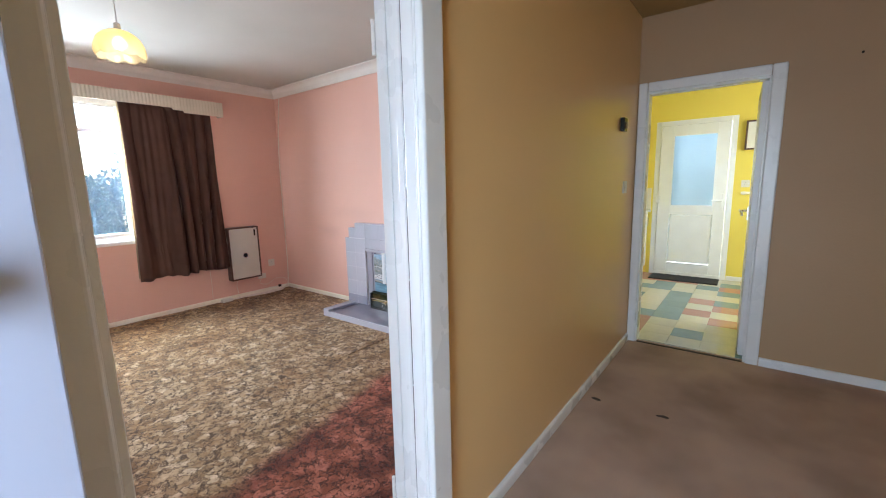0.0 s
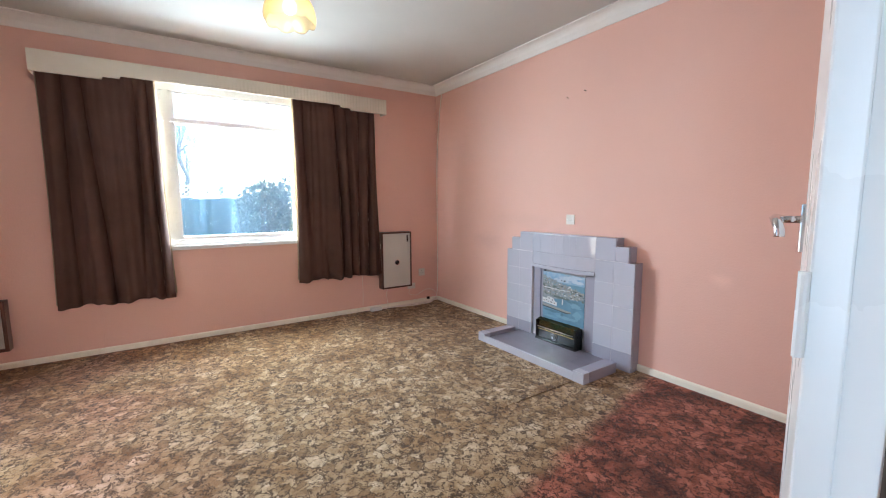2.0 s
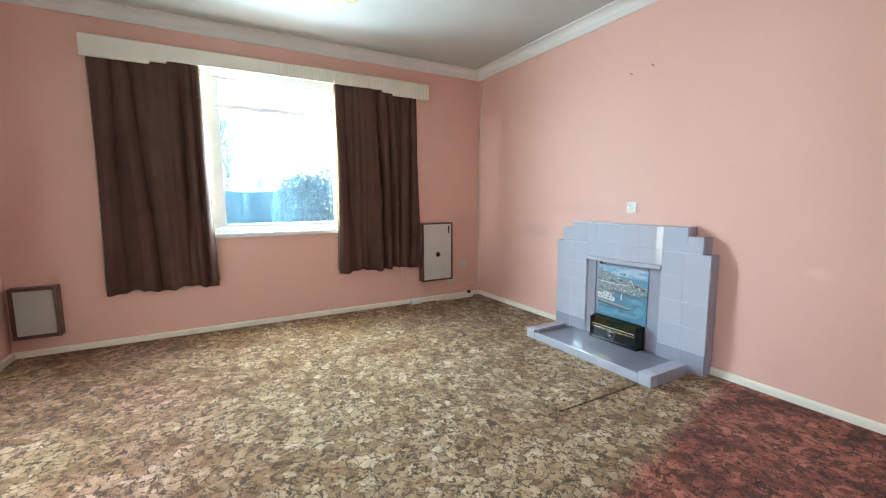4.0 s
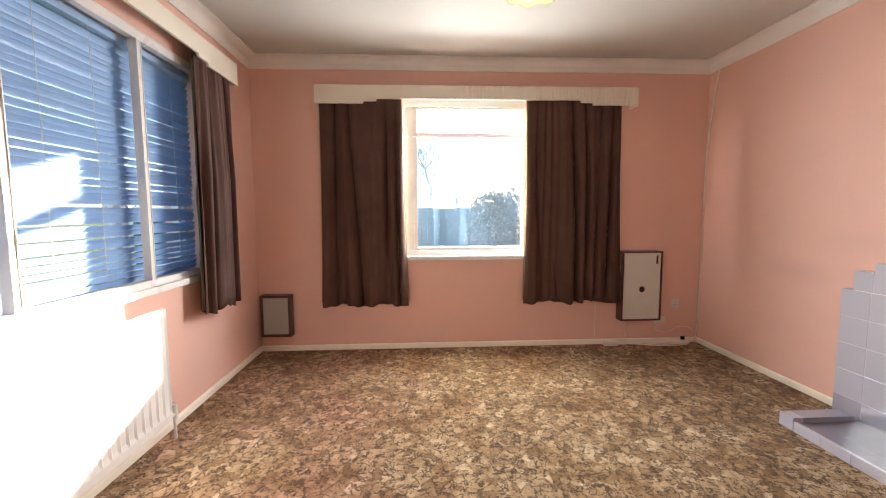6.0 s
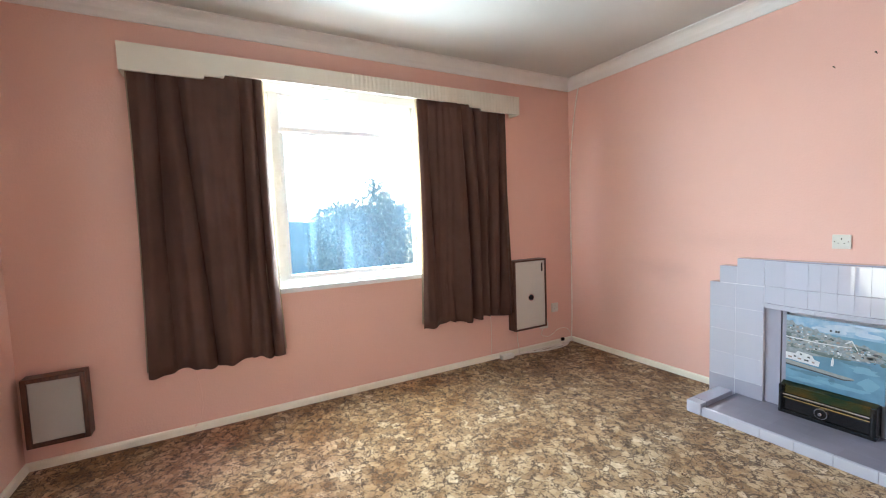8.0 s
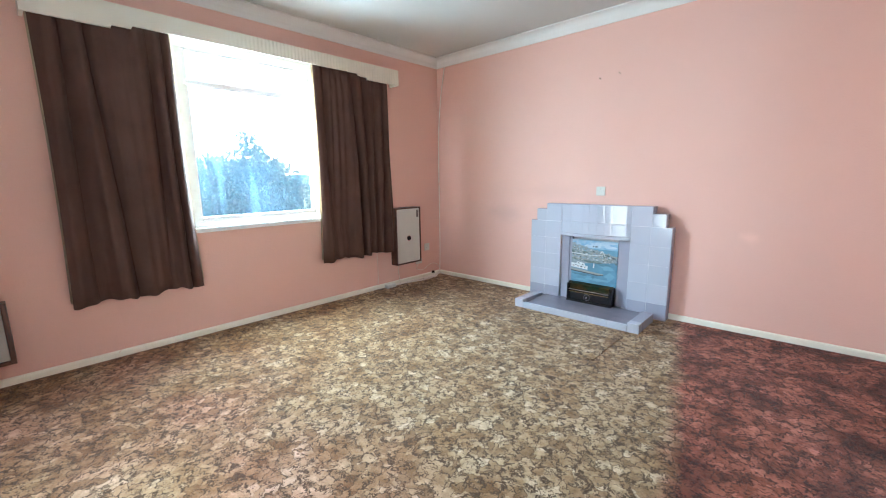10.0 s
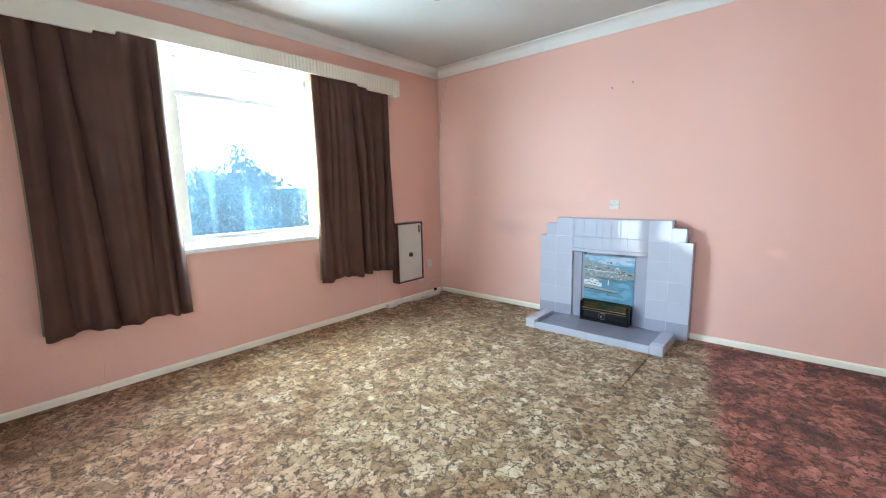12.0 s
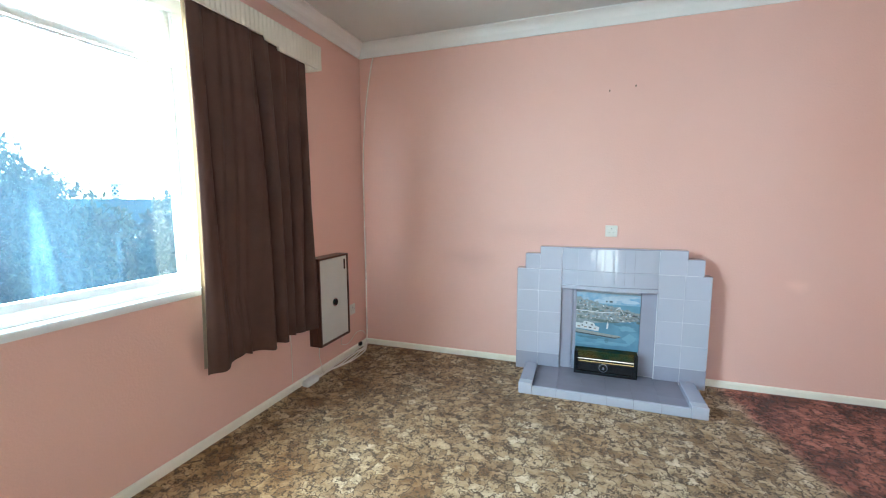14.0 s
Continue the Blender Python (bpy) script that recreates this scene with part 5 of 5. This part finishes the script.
# ---- hall things ----
for x, y, a in ((-0.794, 2.736, 0.3), (-0.438, 2.755, -0.4)):
    bm = bmesh.new()
    rnd = random.Random(int(100 * y))
    ring = [bm.verts.new((x + (0.026 + rnd.uniform(-0.010, 0.010)) * math.cos(k * 0.5236 + a), y + (0.013 + rnd.uniform(-0.005, 0.005)) * math.sin(k * 0.5236), 0.0035)) for k in range(12)]
    low = [bm.verts.new((v.co.x + 0.1 * (v.co.x - x), v.co.y + 0.1 * (v.co.y - y), -0.001)) for v in ring]
    bm.faces.new(ring)
    for k in range(12):
        bm.faces.new((ring[k], ring[(k + 1) % 12], low[(k + 1) % 12], low[k]))
    tagged(link("carpet_scuff", bm, GAP_SHADE_AND_DIRT), "dark scuffed hole worn in the hall carpet", "carpet mark", group="hall carpet marks")
th = thing("thermostat", "small dark thermostat on the hall wall", "thermostat", (HX, 3.40, 1.69))
part("case", box(bmesh.new(), 0, 0.030, -0.038, 0.038, -0.045, 0.045, bevel=0.005), BLACK, th)
part("dial", tube(bmesh.new(), (0.03, 0, -0.005), (0.037, 0, -0.005), 0.022, n=24), WALNUT, th)
sw = thing("light_switch", "white plastic light switch on the hall wall", "light switch", (HX, 3.54, 1.265))
part("plate", box(bmesh.new(), 0, 0.010, -0.043, 0.043, -0.043, 0.043, bevel=0.003), PLASTIC, sw)
part("rocker", box(bmesh.new(), 0.0095, 0.015, -0.008, 0.008, -0.014, 0.014, bevel=0.002), PLASTIC, sw)
tw = thing("twig_stand", "white painted twisted twig stand on the carpet", "twig stand", (0.47, 2.05, 0))
rnd = random.Random(11)
for k in range(9):
    a = 2 * math.pi * k / 9
    pts = [(0.15 * math.cos(a + 0.5 * i) * (1 - 0.08 * i) + rnd.uniform(-0.015, 0.015), 0.15 * math.sin(a + 0.5 * i) * (1 - 0.08 * i), 0.012 + 0.085 * i) for i in range(6)]
    part("twig", pipe(bmesh.new(), smooth_line(pts, 5), 0.012), GLOSS, tw, smooth=True)
tagged(link("picture_nail", tube(bmesh.new(), (0.31, KY, 2.02), (0.31, KY - 0.015, 2.02), 0.006, n=8), BLACK), "small nail in the hall wall", "nail", group="picture nails")

# ---- kitchen ----
bd = thing("door_4", "white plastic back door with a frosted upper pane", "back door", (0, BY, 0), kind="structure")
part("frame", boxes((BX0, BX0 + 0.062, 0.0, 0.07, 0.0, BH), (BX1 - 0.062, BX1, 0.0, 0.07, 0.0, BH), (BX0 + 0.062, BX1 - 0.062, 0.0, 0.07, BH - 0.062, BH), (BX0 + 0.062, BX1 - 0.062, 0.0, 0.07, 0.0, 0.045), bevel=0.004), UPVC, bd)
lx0, lx1, lz0, lz1 = BX0 + 0.066, BX1 - 0.066, 0.05, BH - 0.066
gx0, gx1, gz0, gz1 = -1.040, -0.545, 0.955, 1.885
part("leaf", boxes((lx0, gx0, -0.012, 0.05, lz0, lz1), (gx1, lx1, -0.012, 0.05, lz0, lz1), (gx0, gx1, -0.012, 0.05, gz1, lz1), (gx0, gx1, -0.012, 0.05, 0.84, gz0), (gx0, gx1, -0.012, 0.05, lz0, 0.18), bevel=0.004), UPVC, bd)
part("lower_panel", box(bmesh.new(), gx0 + 0.004, gx1 - 0.004, 0.002, 0.04, 0.184, 0.836, bevel=0.012), UPVC, bd, "moulded white panel")
part("pane", box(bmesh.new(), gx0 - 0.004, gx1 + 0.004, 0.012, 0.020, gz0 - 0.004, gz1 + 0.004), FROST, bd, "bluish frosted glass").visible_shadow = False
part("glazing_bead", boxes((gx0 - 0.006, gx0 + 0.012, -0.017, -0.011, gz0 - 0.006, gz1 + 0.006), (gx1 - 0.012, gx1 + 0.006, -0.017, -0.011, gz0 - 0.006, gz1 + 0.006), (gx0 + 0.012, gx1 - 0.012, -0.017, -0.011, gz0 - 0.006, gz0 + 0.012), (gx0 + 0.012, gx1 - 0.012, -0.017, -0.011, gz1 - 0.012, gz1 + 0.006)), UPVC, bd)
bm = box(bmesh.new(), lx1 - 0.052, lx1 - 0.022, -0.02, -0.012, 0.90, 1.12, bevel=0.003)
box(bm, lx1 - 0.150, lx1 - 0.030, -0.05, -0.032, 1.02, 1.04, bevel=0.006)
box(bm, lx1 - 0.046, lx1 - 0.028, -0.05, -0.02, 1.02, 1.04, bevel=0.004)
part("handle", bm, UPVC, bd, "white lever handle")
for z in (0.25, 1.05, 1.80):
    part("hinge", box(bmesh.new(), lx0 - 0.03, lx0 + 0.02, -0.026, -0.012, z - 0.05, z + 0.05, bevel=0.004), UPVC, bd)
tagged(link("door_mat", box(bmesh.new(), -1.19, -0.41, 6.27, 6.60, 0.004, 0.018, bevel=0.004), RUBBER), "black rubber door mat before the back door", "door mat")
kc = thing("kitchen_cabinet", "white kitchen base cabinet under the worktop", "kitchen cabinet", (-1.30, 5.55, 0))
part("body", boxes((-0.55, -0.02, 0, 1.08, 0.10, 0.87), (-0.55, -0.07, 0, 1.08, 0.0, 0.10)), UPVC, kc)
for y in (0.005, 0.545):
    d = part("cabinet_door", box(bmesh.new(), -0.019, 0.0, y, y + 0.53, 0.11, 0.86, bevel=0.004), UPVC, kc)
    part("handle", tube(bmesh.new(), (0.02, y + 0.46, 0.68), (0.02, y + 0.46, 0.80), 0.005), CHROME, d)
tagged(link("worktop", box(bmesh.new(), -1.86, -1.265, 5.50, 6.645, 0.872, 0.905, bevel=0.006), WORKTOP), "pale grey laminate worktop on the cabinet", "worktop")
for i in range(6):
    tagged(link("wall_tile", box(bmesh.new(), -1.86 + 0.098 * i, -1.766 + 0.098 * i, 6.648, BY, 0.906, 1.20, bevel=0.002), PLASTIC), "white glazed splashback tile above the worktop", "tile", group="splashback tiles")
wc = thing("meter_box", "white meter cupboard with a brown frame on the wall", "wall box", (-0.272, BY, 1.648))
part("frame", boxes((0, 0.018, -0.05, 0, 0, 0.345), (0.392, 0.41, -0.05, 0, 0, 0.345), (0.018, 0.392, -0.05, 0, 0, 0.018), (0.018, 0.392, -0.05, 0, 0.327, 0.345), bevel=0.002), WALNUT, wc)
part("door", box(bmesh.new(), 0.02, 0.39, -0.044, -0.01, 0.02, 0.325, bevel=0.002), PLASTIC, wc)
sr = thing("towel_rail", "pale wooden rail fixed to the yellow wall", "rail", (-0.27, BY, 1.125))
part("rail", box(bmesh.new(), 0, 0.6, -0.03, -0.006, -0.016, 0.016, bevel=0.004), CREAM_GLOSS, sr)
part("bracket", boxes((0.02, 0.05, -0.006, 0, -0.02, 0.02), (0.55, 0.58, -0.006, 0, -0.02, 0.02)), CREAM_GLOSS, sr)
socket("white socket beside the back door", pose(-0.23, BY, 1.24), 0.088, 0.088)

# ---- garden ----
GZ = -0.45
ground = tagged(link("ground", boxes((-400, 400, -400, 400, GZ - 0.3, GZ)), GRASS), "rough green lawn", "lawn", kind="structure")
structure("outer_wall", boxes((-5.30, HE + 0.1, Y0 - 0.28, BY + 0.25, GZ, -0.15)), BRICK, "rendered wall base of the house", "wall")
structure("porch_step", boxes((-1.2, 0.6, -2.2, Y0, GZ, -0.02)), BRICK, "plain concrete porch step", "step")
fence = thing("garden_fence", "blue-green boarded fence with a white lattice top", "fence", (-11.6, 0, GZ))
first = part("board", box(bmesh.new(), -0.012, 0.012, -0.004, 0.152, 0.05, 1.78, bevel=0.004), FENCE, fence)
for i in range(90):
    b = new("board", first.data)
    b.parent = fence
    b.matrix_basis = pose(0.008 * (i % 2), -6.0 + 0.15 * i, random.uniform(-0.01, 0.01), 0, random.uniform(-0.4, 0.4), 0)
first.matrix_basis = pose(0, -6.15, 0)
for z in (0.35, 1.45):
    part("fence_rail", box(bmesh.new(), -0.06, -0.014, -6.2, 7.6, z, z + 0.08), FENCE, fence)
for i in range(8):
    part("fence_post", box(bmesh.new(), -0.11, -0.02, -6.2 + 1.95 * i, -6.11 + 1.95 * i, 0, 2.05, bevel=0.006), FENCE, fence)
bm = bmesh.new()
for i in range(140):
    y = -6.2 + 0.1 * i
    for sgn in (-1, 1):
        r = bmesh.ops.create_cube(bm, size=1.0)
        m = Matrix.Translation((0.01 * sgn, y, 1.92)) @ Matrix.Rotation(radians(45 * sgn), 4, "X") @ Matrix.Diagonal((0.008, 0.022, 0.36, 1))
        bmesh.ops.transform(bm, verts=r["verts"], matrix=m)
part("lattice", bm, GLOSS, fence, "white diagonal lattice")
part("lattice_rail", boxes((-0.03, 0.03, -6.2, 7.8, 1.79, 1.83), (-0.03, 0.03, -6.2, 7.8, 2.03, 2.07)), GLOSS, fence)


def foliage(bm, centre, radii, count, size, rnd):
    """Scatters small folded leaves through a lumpy ellipsoid."""
    c = Vector(centre)
    lumps = [(Vector((rnd.gauss(0, 1), rnd.gauss(0, 1), rnd.gauss(0, 1))).normalized(), rnd.uniform(0.6, 1.15)) for _ in range(18)]
    for _ in range(count):
        d = Vector((rnd.gauss(0, 1), rnd.gauss(0, 1), rnd.gauss(0, 1))).normalized()
        k = max(lumps, key=lambda q: q[0].dot(d))[1] * rnd.random() ** 0.35
        p = c + Vector((d.x * radii[0], d.y * radii[1], d.z * radii[2])) * k
        if p.z < GZ:
            continue
        q = Euler((rnd.uniform(0, 6.28), rnd.uniform(0, 6.28), rnd.uniform(0, 6.28))).to_matrix()
        s = size * rnd.uniform(0.6, 1.4)
        vs = [bm.verts.new(p + q @ Vector(v)) for v in ((-s, 0, 0), (0, -0.4 * s, 0.12 * s), (s, 0, 0), (0, 0.4 * s, 0.12 * s))]
        bm.faces.new((vs[0], vs[1], vs[2])), bm.faces.new((vs[0], vs[2], vs[3]))


def shrub(label, at, radii, count, size, seed):
    rnd = random.Random(seed)
    s = thing("shrub", label, "shrub", (0, 0, 0), group="garden shrubs")
    bm = bmesh.new()
    x, y = at
    for k in range(5):
        a = rnd.uniform(0, 6.28)
        tube(bm, (x, y, GZ), (x + 0.5 * radii[0] * math.cos(a), y + 0.5 * radii[1] * math.sin(a), GZ + radii[2]), 0.025, 0.01, 7)
    part("stems", bm, BARK, s)
    bm = bmesh.new()
    foliage(bm, (x, y, GZ + radii[2] * 0.95), radii, count, size, rnd)
    part("leaves", bm, LEAVES, s)


shrub("dense dark green shrub before the fence", (-9.2, 2.15), (0.7, 0.65, 1.02), 9500, 0.050, 1)
for i, (x, y, h) in enumerate(((-8.9, 3.3, 0.98), (-8.6, 4.5, 1.05), (-8.3, 5.7, 0.98), (-8.0, 6.9, 1.08), (-7.6, 8.2, 1.0), (-7.0, 9.4, 1.1), (-9.6, 3.0, 1.3))):
    shrub("dense dark green shrub along the garden edge", (x, y), (0.75, 0.85, h), 8500, 0.052, 20 + i)


def tree(label, at, height, spread, seed, leaves=4500):
    rnd = random.Random(seed)
    t = thing("tree", label, "tree", (0, 0, 0))
    x, y = at
    bm = bmesh.new()
    trunk = [(x + rnd.uniform(-0.04, 0.04) * i, y + rnd.uniform(-0.04, 0.04) * i, GZ + height * i / 6) for i in range(7)]
    for i in range(6):
        tube(bm, trunk[i], trunk[i + 1], 0.11 * (1 - i / 7), 0.11 * (1 - (i + 1) / 7), 9)
    tips = []
    for k in range(11):
        i = rnd.randint(3, 5)
        a, el = rnd.uniform(0, 6.28), rnd.uniform(0.6, 1.2)
        L = spread * rnd.uniform(0.6, 1.1)
        tip = Vector(trunk[i]) + Vector((math.cos(a) * math.cos(el), math.sin(a) * math.cos(el), math.sin(el))) * L
        tube(bm, trunk[i], tip, 0.035, 0.010, 7)
        tips.append(tip)
    part("trunk", bm, BARK, t)
    bm = bmesh.new()
    for tip in tips:
        foliage(bm, tip, (spread * 0.35, spread * 0.35, spread * 0.4), leaves // len(tips), 0.028, rnd)
    part("crown", bm, LEAVES, t)


tree("slender garden tree behind the fence", (-12.4, 1.0), 3.4, 0.6, 2, 2600)
tree("small leafy tree above the shrubs", (-10.2, 3.3), 1.75, 0.60, 6, 7000)

# ---- kitchen floor ----
kf = structure("floor_kitchen", boxes((-2.0, HE, KY + 0.05, BY, -0.15, 0.0)), GROUT, "chequered vinyl tile kitchen floor", "tiled floor")
shared = []
for m in VINYL:
    t = link("vinyl_tile", box(bmesh.new(), 0.0006, 0.2280, 0.0006, 0.2280, 0.0, 0.004, bevel=0.0008), m, kf)
    shared.append(t.data)
    bpy.data.objects.remove(t)
rnd = random.Random(12)
for i in range(13):
    for j in range(12):
        t = new("vinyl_tile", shared[rnd.choice((0, 0, 0, 0, 0, 1, 2, 2, 1))])
        t.parent = kf
        t.matrix_basis = pose(-1.98 + 0.2286 * i, KY + 0.055 + 0.2286 * j, 0.0)
